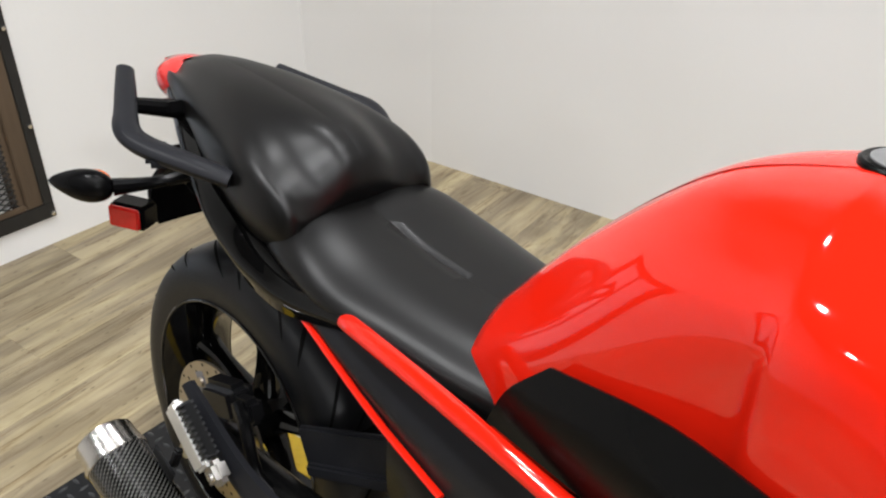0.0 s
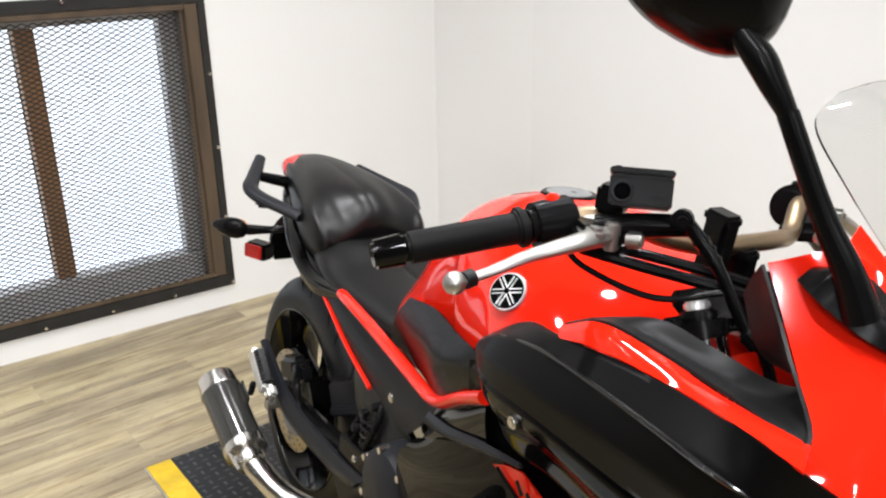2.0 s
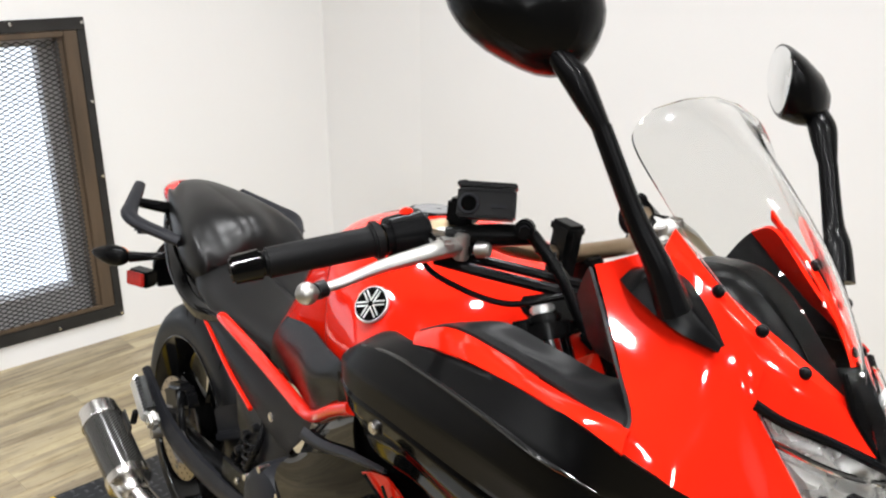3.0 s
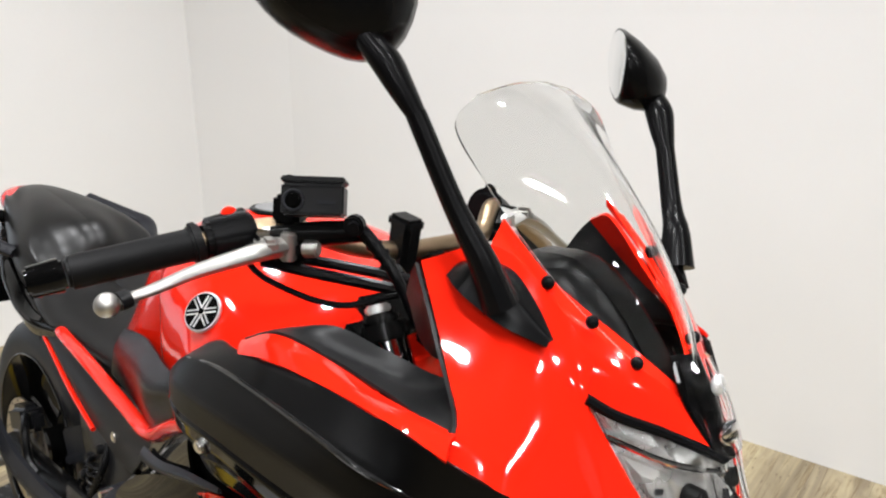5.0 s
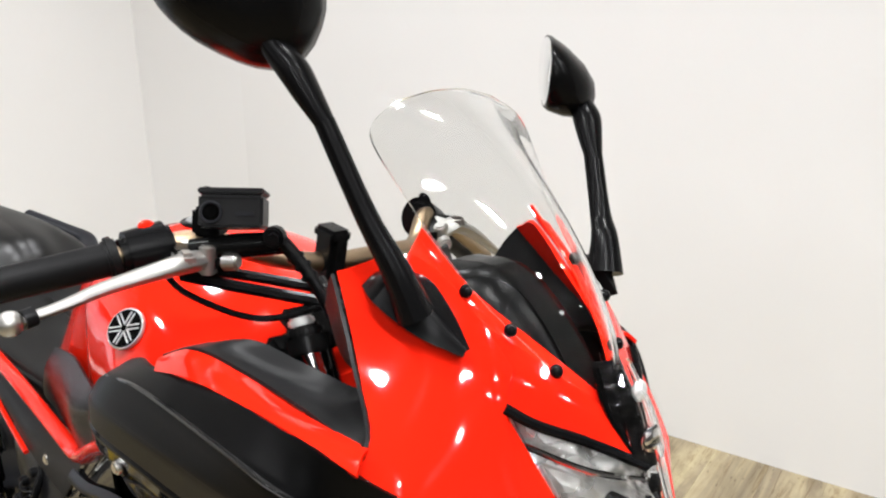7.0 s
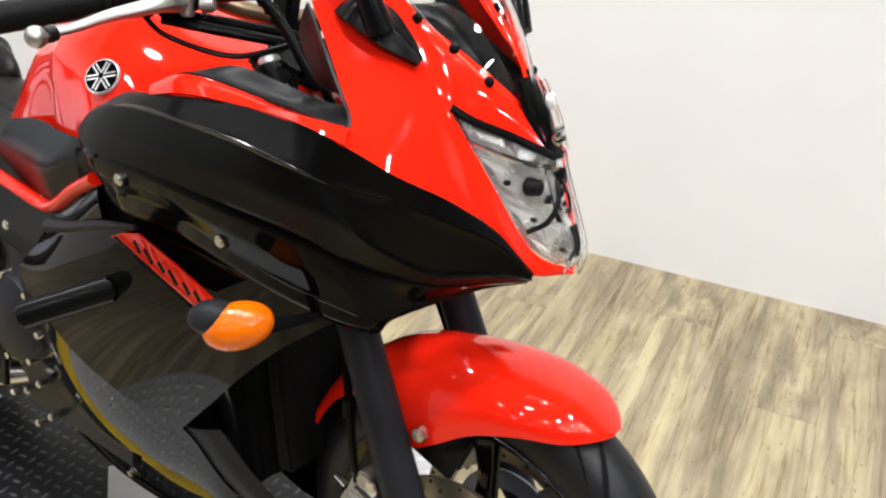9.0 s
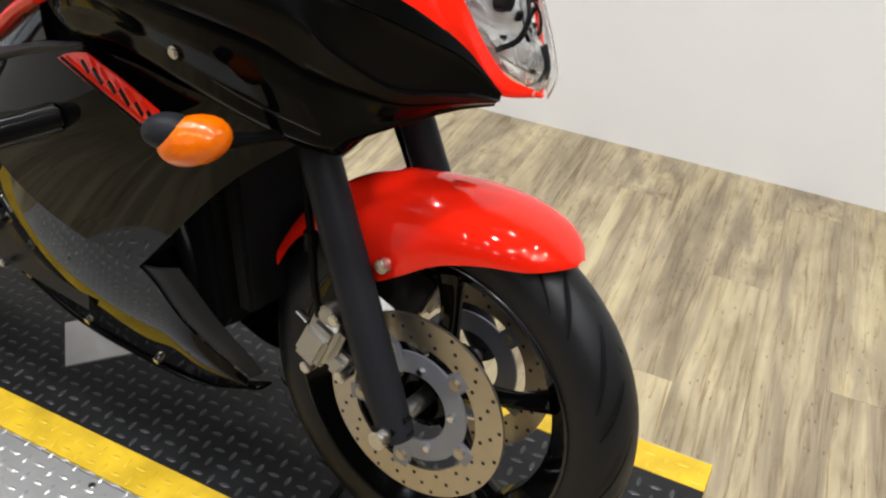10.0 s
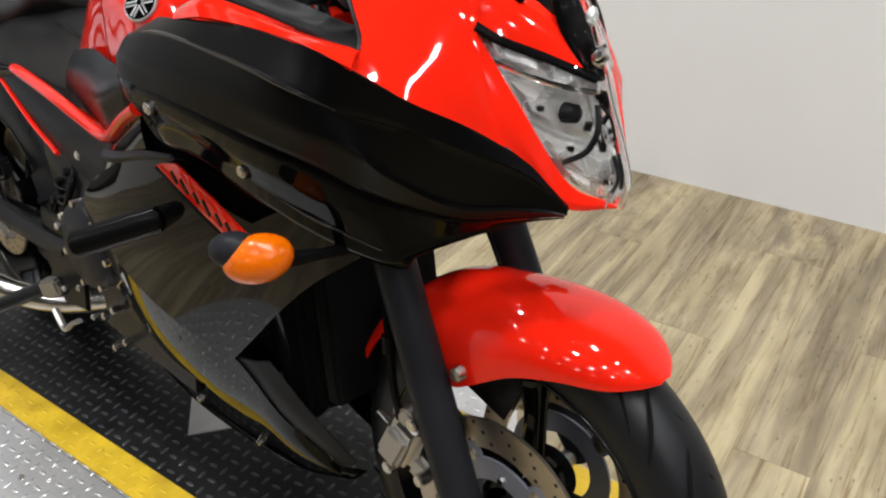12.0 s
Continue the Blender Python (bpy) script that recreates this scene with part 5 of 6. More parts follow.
# mirrors
def mirror(s, foot, mid, top, neck, head, yaw, k=1.0, sag=0.0, tilt=16, wide=1.0):
    """A fairing mirror: foot on the cowl, a slim stem, a neck, and a housing with its glass."""
    f = Vector(foot)
    boot = part("mirror", loft([
        [f + k * Vector((-0.052, -s * 0.000, 0.012)), f + k * Vector((-0.050, -s * 0.012, 0.022)), f + k * Vector((-0.048, -s * 0.028, 0.024))],
        [f + k * Vector((-0.022, s * 0.012, 0.006)), f + k * Vector((-0.016, -s * 0.006, 0.030)), f + k * Vector((-0.012, -s * 0.036, 0.024))],
        [f + k * Vector((0.013, s * 0.000, -0.012)), f + k * Vector((0.016, -s * 0.012, 0.004)), f + k * Vector((0.020, -s * 0.036, 0.002))],
        [f + k * Vector((0.043, -s * 0.026, -0.027)), f + k * Vector((0.043, -s * 0.030, -0.022)), f + k * Vector((0.043, -s * 0.034, -0.022))],
    ], 18, 12, 0.012), BLACK_PLASTIC, bike, "black fairing mirror on a slim stem")
    part("stem", tube([f + Vector((0.003, -s * 0.010, 0.0)), f + Vector((-0.010, s * 0.002, 0.035)), mid, top], [0.021, 0.0155, 0.012, 0.011], 12, 19, 0.8), BLACK_PLASTIC, boot)
    t, n, h = Vector(top), Vector(neck), Vector(head)
    part("neck", join(tube([t - (n - t) * 0.30, t, t.lerp(n, 0.55), n, n.lerp(h, 0.25), n.lerp(h, 0.50)], [0.0080, 0.0110, 0.0150, 0.0170, 0.0150, 0.0120], 16, 25, 0.72)), BLACK_PLASTIC, boot)
    m = pose(*head, 0, 0, yaw) @ pose(0, 0, 0, s * tilt)

    def ring(f, w, h):
        out = []
        for k in range(32):
            a = 2 * math.pi * k / 32
            yy = wide * w * math.copysign(abs(math.cos(a)) ** 0.85, math.cos(a))
            zz = (h if s < 0 else h * 0.84) * math.copysign(abs(math.sin(a)) ** 0.85, math.sin(a)) * (1 - 0.22 * math.cos(a))
            out.append(m @ Vector((0.035 - f, s * yy, zz - sag * (0.064 - f))))
        return out

    bm, vs = sheet([ring(*q) for q in ((0.0, 0.006, 0.005), (0.006, 0.036, 0.022), (0.020, 0.062, 0.036), (0.042, 0.079, 0.045), (0.060, 0.084, 0.048), (0.064, 0.082, 0.0465))], closed=True)
    bm.faces.new(vs[0]), bm.faces.new(list(reversed(vs[-1])))
    part("mirror_head", bm, BLACK_SATIN, boot, "satin black mirror housing", 60)
    bm, vs = sheet([ring(0.0645, 0.078, 0.0435), ring(0.0655, 0.076, 0.042)], closed=True)
    bm.faces.new(vs[0]), bm.faces.new(list(reversed(vs[-1])))
    part("mirror_glass", bm, MIRROR, boot, "silver mirror glass")


mirror(-1, (0.572, -0.176, 1.031), (0.538, -0.192, 1.108), (0.503, -0.210, 1.178), (0.479, -0.223, 1.215), (0.436, -0.253, 1.268), -42, wide=0.86)
mirror(1, (0.551, 0.158, 1.014), (0.523, 0.173, 1.074), (0.495, 0.188, 1.134), (0.471, 0.203, 1.172), (0.419, 0.231, 1.223), 42, 0.6, 0.45, 8)

# handlebar
bar = part("handlebar", tube([(0.235, -0.33, 1.000), (0.252, -0.25, 1.016), (0.280, -0.18, 1.030), (0.315, -0.11, 1.010), (0.325, -0.05, 1.000), (0.327, 0, 1.000), (0.325, 0.05, 1.000), (0.308, 0.10, 0.998), (0.280, 0.145, 1.024), (0.264, 0.19, 1.010), (0.250, 0.26, 0.974), (0.235, 0.33, 0.936)], 0.011, 14, 61), BRONZE_BAR, bike, "bronze-coloured tubular handlebar")
DROP[0] = True
for sgn in sides():
    s = -1
    part("grip", rod((0.250, s * 0.262, 1.014), (0.222, s * 0.378, 0.992), 0.0170, 0.0165, 20, 0.003), GRIP_RUBBER, bar, "black rubber grip")
    part("grip_flange", rod((0.252, s * 0.255, 1.016), (0.249, s * 0.266, 1.013), 0.022, 0.022, 20, 0.003), GRIP_RUBBER, bar)
    part("bar_end", rod((0.222, s * 0.380, 0.992), (0.214, s * 0.412, 0.985), 0.0165, 0.015, 20, 0.003), BLACK_GLOSS, bar, "gloss black bar end weight")
    sw = part("switch_housing", rod((0.264, s * 0.205, 1.024), (0.254, s * 0.254, 1.016), 0.0275, 0.0235, 24, 0.006), BLACK_PLASTIC, bar)
    part("button", egg((0.257, s * 0.228, 1.044), (0.0075, 0.009, 0.0075)), RED if not OTHER[0] else BLACK_PLASTIC, sw, "red kill switch" if not OTHER[0] else "")
    perch = part("lever_perch", block((0.05, 0.055, 0.026), (0.298, s * 0.200, 1.018), (0, 0, s * 20), 0.008), BLACK_SATIN, bar)
    part("lever", tube([(0.312, s * 0.205, 1.020), (0.325, s * 0.245, 1.020), (0.322, s * 0.300, 1.010), (0.325, s * 0.345, 1.000), (0.328, s * 0.378, 0.995)], [0.0145, 0.0115, 0.0085, 0.0065, 0.006], 12, 25, 0.75), ALLOY, perch, "silver alloy lever")
    part("lever_knuckle", join(block((0.034, 0.036, 0.020), (0.306, s * 0.208, 1.020), (0, 0, s * 30), 0.006), rod((0.318, s * 0.196, 1.006), (0.318, s * 0.196, 1.036), 0.009, 0.009, 14, 0.002), block((0.022, 0.016, 0.014), (0.322, s * 0.222, 1.026), (0, 0, s * 20), 0.004)), ALLOY, perch, "cast alloy lever knuckle")
    part("adjuster", rod((0.330, s * 0.186, 1.020), (0.344, s * 0.178, 1.022), 0.0095, 0.0085, 14, 0.002), ALLOY, perch)
    part("lever_ball", egg((0.328, s * 0.386, 0.994), (0.011, 0.011, 0.011)), ALLOY, perch)
    part("lever_collar", rod((0.327, s * 0.366, 0.997), (0.328, s * 0.376, 0.995), 0.0085, n=12), DARK_METAL, perch)
    part("riser", join(block((0.034, 0.026, 0.088), (0.327, s * 0.050, 0.994), (0, 6, 0), 0.006), block((0.036, 0.028, 0.014), (0.330, s * 0.050, 1.034), (0, 6, 0), 0.004)), BLACK_SATIN, bar)
DROP[0] = False
RES = pose(0.322, -0.170, 1.066, -17, -3, 46)
tank_r = part("brake_reservoir", block((0.062, 0.040, 0.032), (0.322, -0.170, 1.066), (-17, -3, 46), 0.0025), RES_PLASTIC, bar, "black brake fluid reservoir")
part("reservoir_lid", block((0.0635, 0.0415, 0.006), RES @ Vector((0, 0, 0.0195)), (-17, -3, 46), 0.0016), RES_PLASTIC, tank_r)
part("sight_glass", rod(RES @ Vector((-0.018, -0.0205, -0.002)), RES @ Vector((-0.018, -0.0245, -0.002)), 0.0088, 0.0080, 24, 0.002), BLACK_GLOSS, tank_r)
part("sight_ring", tube([RES @ Vector((-0.018 + 0.0096 * math.cos(a), -0.0225, -0.002 + 0.0096 * math.sin(a))) for a in [2 * math.pi * k / 12 for k in range(13)]], 0.0016, 6, 49), GREY_PLASTIC, tank_r)
part("label_bar", block((0.018, 0.001, 0.0035), RES @ Vector((0.014, -0.0215, -0.003)), (-17, -3, 46), 0), GREY_PLASTIC, tank_r)
for u, v in ((-0.024, -0.013), (0.024, 0.013)):
    part("lid_screw", rod(RES @ Vector((u, v, 0.022)), RES @ Vector((u, v, 0.0238)), 0.0032, 0.003, 10), DARK_METAL, tank_r)
part("lid_groove", block((0.060, 0.0008, 0.0010), RES @ Vector((0, -0.0205, 0.0120)), (-17, -3, 46), 0), BLACK_PLASTIC, tank_r)
master = part("master_cylinder", tube([(0.300, -0.205, 1.028), (0.330, -0.170, 1.034), (0.362, -0.135, 1.040)], [0.010, 0.0125, 0.011], 14, 13), BLACK_SATIN, bar, "black brake master cylinder")
part("banjo", join(rod((0.366, -0.150, 1.050), (0.372, -0.160, 1.050), 0.011, n=12, edge=0.002), rod((0.362, -0.150, 1.050), (0.378, -0.164, 1.050), 0.006, n=6)), DARK_METAL, master)
part("brake_hose", tube([(0.368, -0.152, 1.050), (0.378, -0.142, 1.036), (0.402, -0.130, 1.008), (0.428, -0.120, 0.968), (0.446, -0.114, 0.945)], [0.007, 0.0075, 0.0062, 0.006, 0.006], 12, 33), BLACK_PLASTIC, master)
for p in ((0.381, -0.140, 1.033), (0.388, -0.136, 1.025), (0.395, -0.133, 1.016)):
    part("hose_rib", rod(p, Vector(p) + Vector((0.003, 0.001, -0.004)), 0.0088, n=14, edge=0.001), BLACK_PLASTIC, master)
part("hose_clamp", block((0.022, 0.026, 0.010), (0.446, -0.115, 0.948), (0, 30, 20), 0.003), BLACK_SATIN, master)
part("throttle_tube", rod((0.262, -0.212, 1.022), (0.300, -0.180, 1.026), 0.010, n=14), ALLOY, bar)
part("perch_clamp", block((0.030, 0.026, 0.030), (0.292, -0.178, 1.052), (0, 0, 30), 0.004), BLACK_SATIN, bar)
for r, path in ((0.0035, [(0.262, -0.215, 1.000), (0.29, -0.200, 0.978), (0.36, -0.165, 0.966), (0.41, -0.120, 0.985)]),
                (0.0065, [(0.285, -0.205, 0.998), (0.330, -0.170, 0.992), (0.390, -0.120, 0.985), (0.440, -0.070, 0.975)]),
                (0.0060, [(0.275, -0.200, 1.004), (0.335, -0.150, 1.000), (0.400, -0.090, 0.990), (0.450, -0.040, 0.975)]),
                (0.0055, [(0.265, 0.180, 1.004), (0.330, 0.130, 1.000), (0.400, 0.070, 0.990), (0.450, 0.030, 0.975)]),
                (0.0060, [(0.372, -0.100, 1.000), (0.410, -0.095, 0.97), (0.450, -0.090, 0.92), (0.47, -0.085, 0.87)])):
    part("control_cable", tube(path, r, 8, 25), BLACK_PLASTIC, bar)
part("top_yoke", block((0.06, 0.27, 0.022), (0.375, 0, 0.950), (0, 25, 0), 0.008), BLACK_SATIN, bike, "black top fork yoke")

# emblem
emb = part("emblem", lathe([(0.001, 0.003), (0.029, 0.003), (0.030, 0.002), (0.030, -0.001), (0.001, -0.001)], 40, (0, 0, 0), "z"), BADGE, tank_part, "round silver tank badge with crossed bars")
emb.matrix_local = Matrix.Translation((0.1725, -0.2070, 0.9078)) @ Vector((0.24, -0.80, 0.55)).to_track_quat("Z", "Y").to_matrix().to_4x4() @ Matrix.Diagonal((0.80, 0.80, 1, 1))
part("badge_field", lathe([(0.001, 0.0037), (0.0272, 0.0037), (0.0272, 0.0020), (0.001, 0.0020)], 40, (0, 0, 0), "z"), BLACK_GLOSS, emb)
for k in range(3):
    for d in (-1, 1):
        a = radians(60 * k + 20 + 90)
        part("badge_bar", block((0.049, 0.0021, 0.0012), (d * 0.0029 * math.cos(a), d * 0.0029 * math.sin(a), 0.0041), (0, 0, 60 * k + 20), 0), BADGE, emb)
part("badge_hub", rod((0, 0, 0.0036), (0, 0, 0.0049), 0.0048, 0.0048, 16), BLACK_GLOSS, emb)

# front indicators
for sgn in sides():
    s = -1
    ind = part("front_indicator", egg((0.496, s * 0.308, 0.727), (0.028, 0.0200, 0.0195), (0, -10, 32)), GREY_PLASTIC, bike, "front indicator with an amber lens")
    part("lens", egg((0.519, s * 0.295, 0.7210), (0.0405, 0.0270, 0.0260), (0, -23, 32)), AMBER, ind, "amber lens")
    part("stalk", tube([(0.545, s * 0.272, 0.724), (0.556, s * 0.232, 0.722), (0.56, s * 0.19, 0.72)], [0.009, 0.006, 0.010], 10), BLACK_PLASTIC, ind)

# engine, swingarm and exhaust
part("engine", join(block((0.36, 0.34, 0.22), (0.02, 0, 0.36), (0, 0, 0), 0.04, 3), block((0.20, 0.36, 0.26), (0.16, 0, 0.52), (0, -25, 0), 0.03, 3)), DARK_METAL, bike, "dark engine block")
part("radiator", block((0.03, 0.22, 0.24), (0.40, 0, 0.50), (0, -12, 0), 0.006), GROOVE, bike, "black radiator")
for sgn in sides():
    s = -1
    part("swingarm", tube([(-0.20, s * 0.12, 0.38), (-0.40, s * 0.13, 0.35), (-0.60, s * 0.125, 0.325), (-0.76, s * 0.12, 0.312)], [0.034, 0.032, 0.028, 0.026], 12, 19), BLACK_SATIN, bike, "black swingarm")
part("rear_axle", rod((REAR[0], -0.15, REAR[2]), (REAR[0], 0.15, REAR[2]), 0.012, n=16), ALLOY, bike)
can = part("silencer", rod(CAN_A, CAN_B, 0.043, n=36, edge=0.003), CARBON, bike, "carbon fibre silencer")
ax = (CAN_A - CAN_B).normalized()
part("end_cap", rod(CAN_A, CAN_A + ax * 0.04, 0.0435, 0.041, 36, 0.003), STEEL, can, "polished steel end cap")
part("band", rod(CAN_B - ax * 0.008, CAN_B + ax * 0.014, 0.0455, n=36, edge=0.002), STEEL, can)
part("exhaust_pipe", tube([CAN_B, (-0.545, -0.246, 0.256), (-0.49, -0.205, 0.214), (-0.41, -0.13, 0.190), (-0.32, -0.03, 0.20)], 0.025, 18, 25), STEEL, bike, "stainless link pipe")

# a dark disc closes the tip in place of its hollow
part("tip_opening", rod(CAN_A + ax * 0.0385, CAN_A + ax * 0.0412, 0.036, 0.036, 30), material("tip_dark", (0.012, 0.011, 0.010), 0.8), can)
part("band", rod(CAN_A - ax * 0.004, CAN_A + ax * 0.006, 0.0450, n=36, edge=0.002), STEEL, can)
part("pipe_clamp", join(rod(CAN_B - ax * 0.040, CAN_B - ax * 0.018, 0.031, n=24, edge=0.002), block((0.020, 0.012, 0.020), CAN_B - ax * 0.028 + Vector((0.01, -0.034, 0.012)), (0, 20, 10), 0.003), rod(CAN_B - ax * 0.028 + Vector((-0.02, -0.040, 0.020)), CAN_B - ax * 0.028 + Vector((0.04, -0.036, 0.010)), 0.0045, n=10)), STEEL, can, "steel pipe clamp with a bolt")
part("can_hanger", join(block((0.05, 0.004, 0.02), (-0.655, -0.242, 0.380), (0, 25, 0), 0.001), block((0.012, 0.012, 0.040), (-0.640, -0.232, 0.394), (0, 25, 0), 0.003)), DARK_METAL, can)

# pillion peg hangers, heel plates and pedals
for sgn in sides():
    hanger = part("peg_hanger", loft([
        [(-0.640, -0.208, 0.505), (-0.648, -0.214, 0.496), (-0.655, -0.208, 0.487)],
        [(-0.528, -0.204, 0.440), (-0.547, -0.210, 0.416), (-0.562, -0.204, 0.396)],
        [(-0.422, -0.198, 0.420), (-0.447, -0.204, 0.394), (-0.468, -0.198, 0.372)],
        [(-0.290, -0.192, 0.420), (-0.316, -0.198, 0.396), (-0.340, -0.192, 0.372)],
        [(-0.191, -0.188, 0.430), (-0.214, -0.194, 0.408), (-0.234, -0.188, 0.386)],
    ], 30, 12, 0.010), GREY_PLASTIC, bike, "charcoal cast footpeg hanger", 50)
    part("folding_peg", block((0.036, 0.014, 0.092), (-0.604, -0.232, 0.452), (0, -52, 0), 0.004), SILVER, hanger, "silver folded pillion peg")
    part("peg_rubber", block((0.022, 0.018, 0.078), (-0.591, -0.227, 0.466), (0, -52, 0), 0.004), BLACK_PLASTIC, hanger)
    for k in range(10):
        part("peg_rib", block((0.0195, 0.0205, 0.0030), (-0.591 + 0.0062 * (k - 4.5), -0.2275, 0.467 - 0.0048 * (k - 4.5)), (0, -52, 0), 0.0006), RUBBER, hanger)
    part("peg_pivot", block((0.036, 0.020, 0.030), (-0.552, -0.224, 0.424), (0, -52, 0), 0.006), ALLOY, hanger)
    part("pivot_bolt", rod((-0.550, -0.233, 0.424), (-0.550, -0.238, 0.424), 0.007, 0.006, 12, 0.001), STEEL, hanger)
    rider_peg = part("rider_peg", rod((-0.300, -0.200, 0.296), (-0.395, -0.285, 0.235), 0.015, 0.014, 14, 0.003), RUBBER, bike, "black rubber rider footpeg")
    part("peg_clevis", block((0.045, 0.032, 0.035), (-0.278, -0.192, 0.305), (0, -20, 25), 0.005), ALLOY, rider_peg)
    part("pedal", tube([(-0.270, -0.200, 0.262), (-0.225, -0.205, 0.243), (-0.190, -0.205, 0.270), (-0.160, -0.205, 0.290)], 0.007, 10, 19, 0.7), ALLOY, rider_peg)
    part("heel_plate", plate([(-0.30, 0.46), (-0.20, 0.47), (-0.155, 0.40), (-0.165, 0.30), (-0.25, 0.28), (-0.315, 0.36)], -0.186, -0.176, 0.003), BLACK_SATIN, rider_peg)
    for x, z in ((-0.181, 0.438), (-0.127, 0.377), (-0.184, 0.341), (-0.097, 0.322), (-0.235, 0.445), (-0.25, 0.31), (-0.09, 0.41), (-0.06, 0.35), (-0.03, 0.30), (-0.14, 0.30), (-0.07, 0.27)):
        part("bolt", rod((x, -0.172, z), (x, -0.190, z), 0.0075, 0.0065, 8, 0.002), STEEL, rider_peg)
    part("frame_casting", loft([
        [(-0.34, -0.140, 0.60), (-0.34, -0.145, 0.56), (-0.34, -0.140, 0.50)],
        [(-0.22, -0.150, 0.57), (-0.22, -0.160, 0.50), (-0.22, -0.150, 0.40)],
        [(-0.14, -0.155, 0.56), (-0.14, -0.168, 0.45), (-0.14, -0.155, 0.30)],
        [(-0.04, -0.150, 0.52), (-0.04, -0.165, 0.42), (-0.04, -0.150, 0.26)],
    ], 20, 14, 0.012), DARK_METAL, bike, "dark cast frame plate", 45)
    slider = part("frame_slider", rod((0.148, -0.325, 0.602), (0.218, -0.232, 0.640), 0.019, 0.020, 22, 0.004), BLACK_SATIN, bike, "black round frame slider")
    part("slider_bore", rod((0.1475, -0.3257, 0.6017), (0.150, -0.3225, 0.603), 0.009, 0.009, 16), ALLOY, slider)
part("engine_cover", lathe([(0.001, -0.218), (0.060, -0.216), (0.072, -0.210), (0.078, -0.198), (0.080, -0.15), (0.001, -0.15)], 40, (-0.085, 0, 0.470)), GREY_PLASTIC, bike, "round grey engine side cover", 30)
for k in range(7):
    a = 2 * math.pi * k / 7
    x, z = -0.085 + 0.074 * math.cos(a), 0.470 + 0.074 * math.sin(a)
    part("bolt", rod((x, -0.195, z), (x, -0.214, z), 0.007, 0.006, 8), STEEL, bike)
for path, r in (([(-0.30, -0.12, 0.56), (-0.27, -0.15, 0.50), (-0.29, -0.16, 0.44), (-0.25, -0.17, 0.40)], 0.008), ([(-0.24, -0.13, 0.58), (-0.20, -0.165, 0.53), (-0.22, -0.175, 0.47), (-0.20, -0.17, 0.42)], 0.006), ([(-0.36, -0.10, 0.52), (-0.33, -0.13, 0.47), (-0.35, -0.14, 0.42), (-0.30, -0.15, 0.38)], 0.007)):
    part("hose", tube(path, r, 10, 25), BLACK_PLASTIC, bike)
for x, z in ((-0.262, 0.515), (-0.288, 0.472), (-0.225, 0.545)):
    part("hose_clip", rod((x, -0.155, z), (x, -0.168, z), 0.009, 0.008, 12, 0.002), DARK_METAL, bike)
spring = [(-0.235 + 0.016 * math.cos(k * 0.9), -0.160 + 0.016 * math.sin(k * 0.9), 0.53 - 0.0022 * k) for k in range(42)]
part("brake_spring", tube(spring, 0.0022, 6, 160), DARK_METAL, bike)
guard_r = part("inner_mudguard", block((0.30, 0.15, 0.018), (-0.43, 0, 0.445), (0, -28, 0), 0.005), BLACK_SATIN, bike, "black inner rear mudguard")
part("guard_side", block((0.30, 0.012, 0.055), (-0.435, -0.080, 0.455), (0, -28, 0), 0.004), GREY_PLASTIC, guard_r)
part("guard_rib", block((0.24, 0.012, 0.020), (-0.44, -0.088, 0.415), (0, -28, 0), 0.004), GREY_PLASTIC, guard_r)
part("rear_caliper", join(block((0.090, 0.045, 0.060), (-0.715, -0.105, 0.385), (0, -20, 0), 0.012, 3), block((0.05, 0.03, 0.04), (-0.660, -0.110, 0.400), (0, -20, 0), 0.008)), DARK_METAL, bike, "dark rear brake caliper")
part("caliper_hose", tube([(-0.66, -0.125, 0.415), (-0.61, -0.145, 0.410), (-0.58, -0.15, 0.365), (-0.55, -0.145, 0.345)], 0.009, 10, 25), BLACK_PLASTIC, bike)
part("chain_guard", block((0.34, 0.03, 0.05), (-0.50, 0.11, 0.36), (0, 8, 0), 0.008), BLACK_SATIN, bike)
part("shock", join(rod((-0.22, 0, 0.30), (-0.28, 0, 0.58), 0.022, n=18), *[rod((-0.228 - 0.006 * k, 0, 0.34 + 0.028 * k), (-0.230 - 0.006 * k, 0, 0.350 + 0.028 * k), 0.038, n=18) for k in range(7)]), DARK_METAL, bike, "dark rear shock with a coil spring")

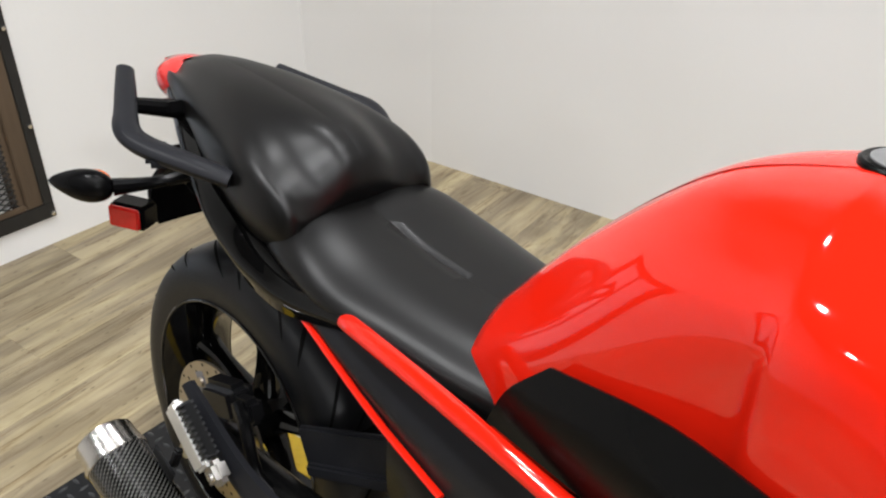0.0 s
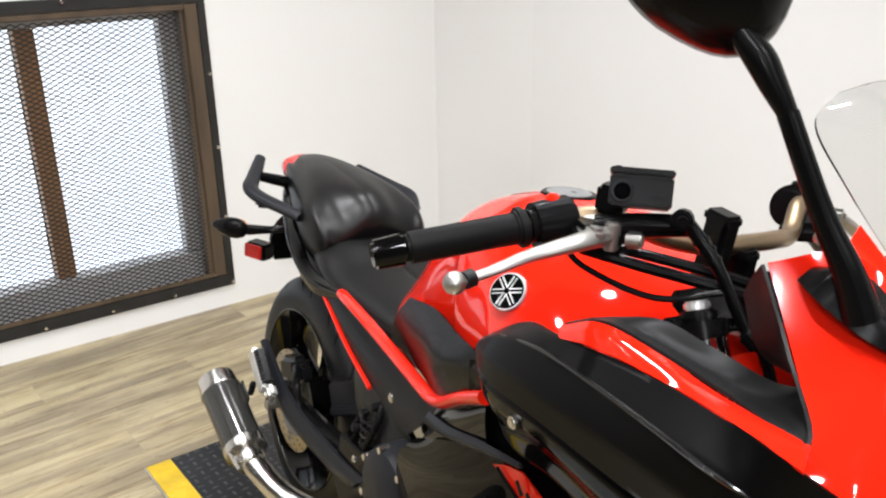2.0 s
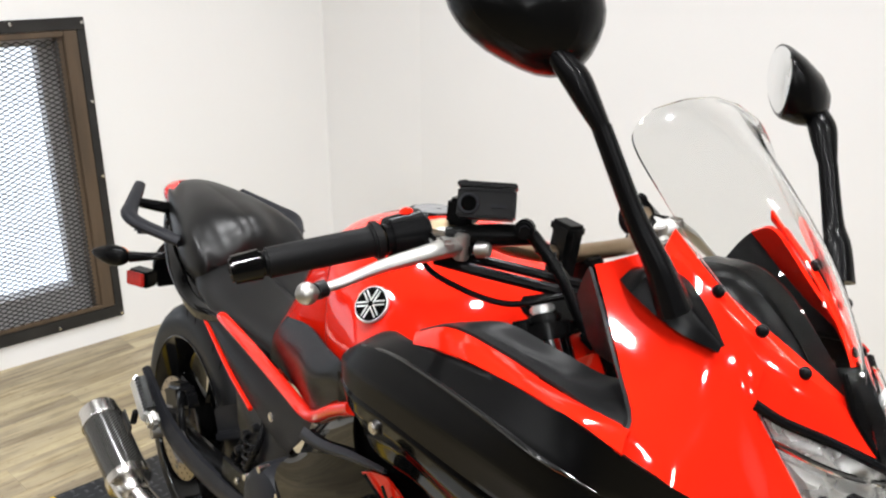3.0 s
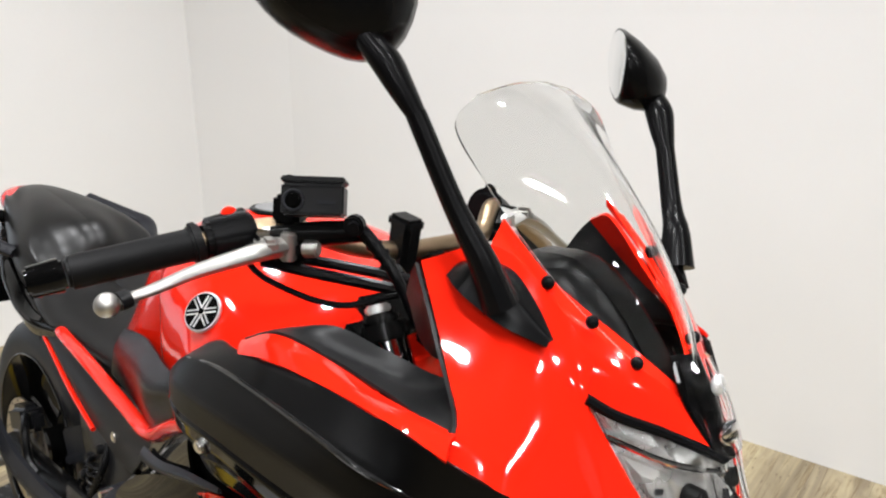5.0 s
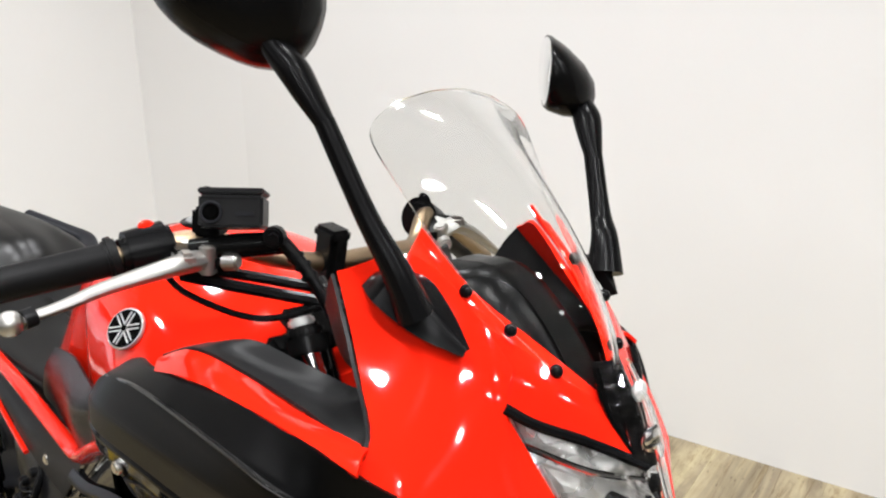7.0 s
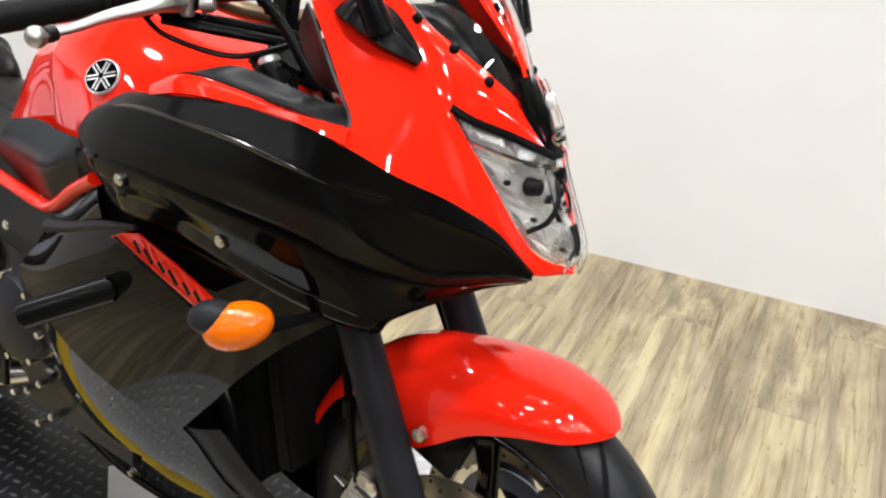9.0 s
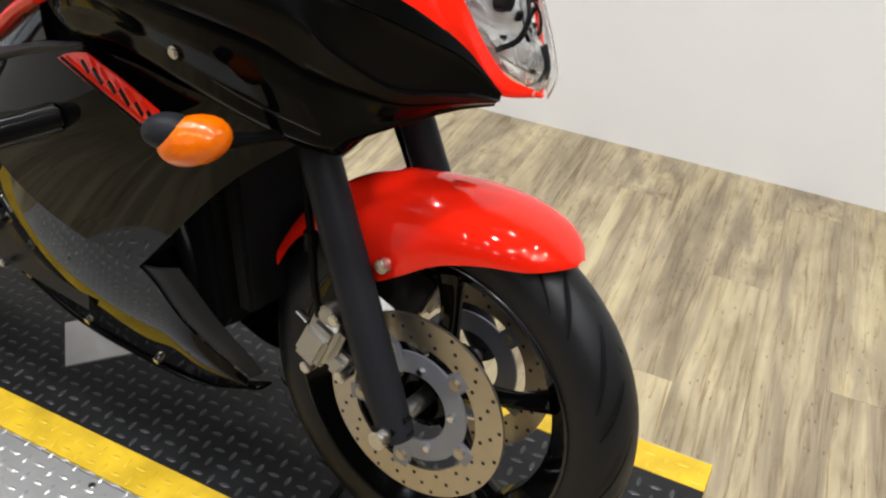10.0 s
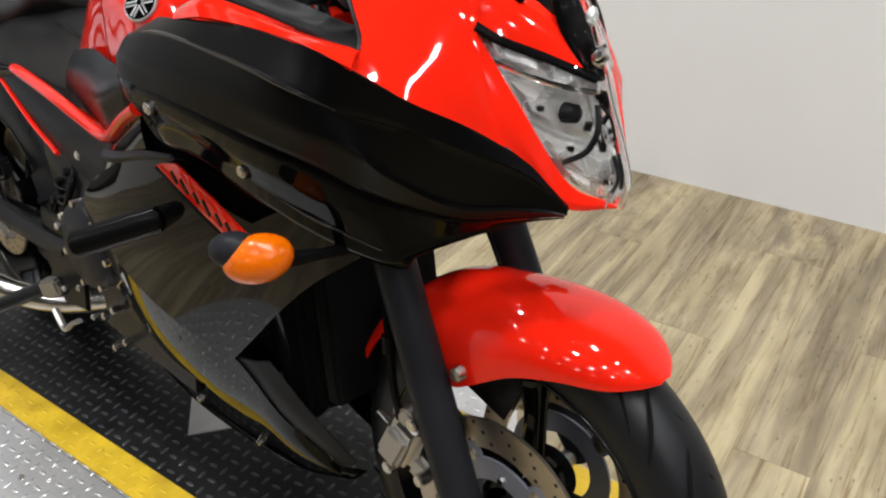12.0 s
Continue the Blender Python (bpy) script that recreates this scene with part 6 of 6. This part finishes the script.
# ducts, red name strip and skirt under the frame rail
for k, sgn in enumerate(sides()):
    part("air_duct", loft([
        [(0.020, -0.205, 0.672), (0.022, -0.212, 0.664), (0.010, -0.208, 0.650)],
        [(0.110, -0.228, 0.700), (0.115, -0.236, 0.694), (0.105, -0.230, 0.682)],
        [(0.200, -0.242, 0.732), (0.205, -0.250, 0.728), (0.198, -0.244, 0.718)],
        [(0.290, -0.252, 0.756), (0.295, -0.257, 0.754), (0.290, -0.252, 0.748)],
    ], 20, 10, 0.005), GREY_PLASTIC, bike, "charcoal air duct blade", 50)
    part("rail_shroud", loft([
        [(0.030, -0.196, 0.690), (0.020, -0.206, 0.640), (-0.020, -0.200, 0.590)],
        [(0.110, -0.214, 0.742), (0.110, -0.224, 0.700), (0.090, -0.222, 0.640)],
        [(0.190, -0.232, 0.790), (0.200, -0.240, 0.760), (0.210, -0.238, 0.720)],
    ], 16, 10, 0.004), BLACK_GLOSS, bike, "gloss black shroud under the frame rail", 50)
    name = part("name_strip", loft([
        [(0.236, -0.247, 0.722), (0.262, -0.249, 0.735), (0.292, -0.250, 0.744)],
        [(0.314, -0.250, 0.702), (0.338, -0.252, 0.716), (0.362, -0.252, 0.728)],
        [(0.392, -0.247, 0.679), (0.412, -0.250, 0.690), (0.434, -0.250, 0.702)],
    ], 24, 12, 0.003), RED, lp[k], "red strip with dark lettering blocks", 60)
    for f, w in ((0.20, 0.013), (0.34, 0.016), (0.50, 0.012), (0.64, 0.016), (0.80, 0.013), (0.94, 0.016)):
        c = Vector((0.270 + 0.150 * f, -0.2565, 0.7385 - 0.040 * f))
        part("letter_block", block((w * 1.35, 0.002, 0.0055), c, (0, 44, 0), 0.0006), BLACK_GLOSS, name)
    part("pin_line", tube([(0.250, -0.2515, 0.7265), (0.324, -0.2545, 0.7065), (0.399, -0.2525, 0.6825)], 0.0022, 6, 13), BLACK_GLOSS, name)
    part("belly_skirt", loft([
        [(-0.075, -0.134, 0.262), (-0.075, -0.120, 0.235), (-0.075, -0.09, 0.225)],
        [(0.060, -0.124, 0.214), (0.060, -0.110, 0.195), (0.060, -0.08, 0.188)],
        [(0.180, -0.112, 0.200), (0.180, -0.098, 0.182), (0.180, -0.07, 0.175)],
        [(0.300, -0.092, 0.189), (0.300, -0.078, 0.176), (0.300, -0.05, 0.172)],
        [(0.411, -0.066, 0.216), (0.411, -0.052, 0.210), (0.411, -0.03, 0.208)],
    ], 24, 8, 0.004), BLACK_SATIN, lp[k], "", 50)
    for x, y, z in ((-0.03, 0.139, 0.262), (0.10, 0.128, 0.226), (0.245, 0.112, 0.212), (0.385, 0.076, 0.232)):
        part("bolt", rod((x, -y + 0.004, z), (x, -y - 0.006, z - 0.003), 0.007, 0.006, 10, 0.001), STEEL, lp[k])
# near-black block added before the headers to keep the bay dark
part("dark_bay_block", block((0.05, 0.20, 0.28), (0.32, 0, 0.46), (0, -12, 0), 0.01), GROOVE, bike)
for y in (-0.09, -0.03, 0.03, 0.09):
    part("exhaust_header", tube([(0.24, y, 0.50), (0.30, y, 0.40), (0.29, y * 0.8, 0.27), (0.18, y * 0.5, 0.19)], 0.018, 12, 19), DARK_METAL, bike, "dark exhaust header")

# ---- lamps ----
NEAR = (-1.1, -0.2, 0.7, 1.6, 2.5, 3.4)
# tilted spots are unseen fill; the single one brightens the west wall
ROWS = ((NEAR, 0.75, 0.62, 145, (0, 0)), (NEAR, -0.5, 0.72, 130, (0, 0)), (NEAR[:5], -1.9, 0.40, 140, (0, 0)),
        ((3.4,), -1.9, 0.9, 80, (0, 68)), ((-1.0, 0.4, 1.8, 3.2), -6.2, FAR_POWER, 60, (75, 0)))
for xs, y, power, spread, (rx, ry) in ROWS:
    for x in xs:
        fix = thing("ceiling_lamp", pose(x, y, CEIL), "round white ceiling downlight" if not rx + ry else "dark ceiling spotlight tilted towards the stand", "ceiling lamp", "ceiling lamps")
        part("housing", lathe([(0.085, 0.0), (0.085, -0.05), (0.075, -0.05), (0.075, -0.01), (0.001, -0.01), (0.001, 0.0)], 28, (0, 0, 0), "z"), CEILING_PAINT, fix)
        ld = bpy.data.lights.new("downlight", "AREA")
        ld.shape, ld.size, ld.energy, ld.color = "DISK", 0.25 if rx + ry else 0.13, LAMP_POWER * power, (0.98, 0.985, 1.0)
        ld.spread = radians(spread)
        lo = new("downlight", ld)
        lo.parent = fix
        if rx + ry:
            m = pose(0, 0, -0.22, rx, ry, 0)
            lo.matrix_local = m
            part("spot_head", rod(m @ Vector((0, 0, 0.10)), m @ Vector((0, 0, 0.004)), 0.060, 0.130, 28, 0.003), CEILING_PAINT, fix)
        else:
            lo.location = (0, 0, -0.052)
            part("diffuser", lathe([(0.001, -0.030), (0.074, -0.030), (0.074, -0.036), (0.001, -0.036)], 28, (0, 0, 0), "z"), BULB, fix)

# ---- floor ----
floor = thing("floor", pose(0, 0, 0), "grey-brown weathered plank floor", "floor", kind="structure")
FLOOR_TURN = pose(0, 0, 0, 0, 0, 9.5)
obj("subfloor", block((8.4, 11.4, 0.05), (1.2, -2.5, -0.0305), edge=0), material("joint_shade", (0.14, 0.115, 0.085), 0.9, bump=0), floor, smooth=0)
PW, PL = 0.152, 1.22
base = block((PW - 0.0003, PL - 0.0003, 0.006), (0, 0, -0.003), edge=0.0004, segs=1)
first = obj("plank", base, PLANK, floor, smooth=0)
count, far = 0, []
for i in range(53):
    for j in range(-4, 6):
        x, y = -3.2 + i * PW, -3.4 + j * PL + ((i * 0.37) % 1.0) * PL - 0.3
        p = FLOOR_TURN @ Vector((x, y, 0))
        top, low = y + PL / 2, y - PL / 2
        north = (CORNER[1] + (p.x - CORNER[0]) * 0.1692 + 0.09 - x * math.sin(radians(9.5))) / math.cos(radians(9.5))
        south = (SOUTH - 0.08 - x * math.sin(radians(9.5))) / math.cos(radians(9.5))
        top, low = min(top, north), max(low, south)
        if top - low < 0.04 or p.x < -2.23 - (p.y - 0.28) * 0.0875 or p.x > 4.47 - (p.y - 2.364) * 0.041:
            continue
        m = FLOOR_TURN @ pose(x, (top + low) / 2, 0) @ Matrix.Diagonal((1, (top - low) / PL, 1, 1))
        if p.y < -2.4:
            far.append(m)
            continue
        o = first if count == 0 else new("plank", first.data)
        o.parent = floor
        o.matrix_local = m
        count += 1
verts, faces = [], []
for m in far:
    k = len(verts)
    verts.extend([tuple(m @ v.co) for v in first.data.vertices])
    faces.extend([tuple(k + q for q in f.vertices) for f in first.data.polygons])
me = bpy.data.meshes.new("plank_field")
me.from_pydata(verts, [], faces)
me.materials.append(PLANK)
rest = new("plank_field", me)
rest.parent = floor
tagged(rest, kind="stuff")
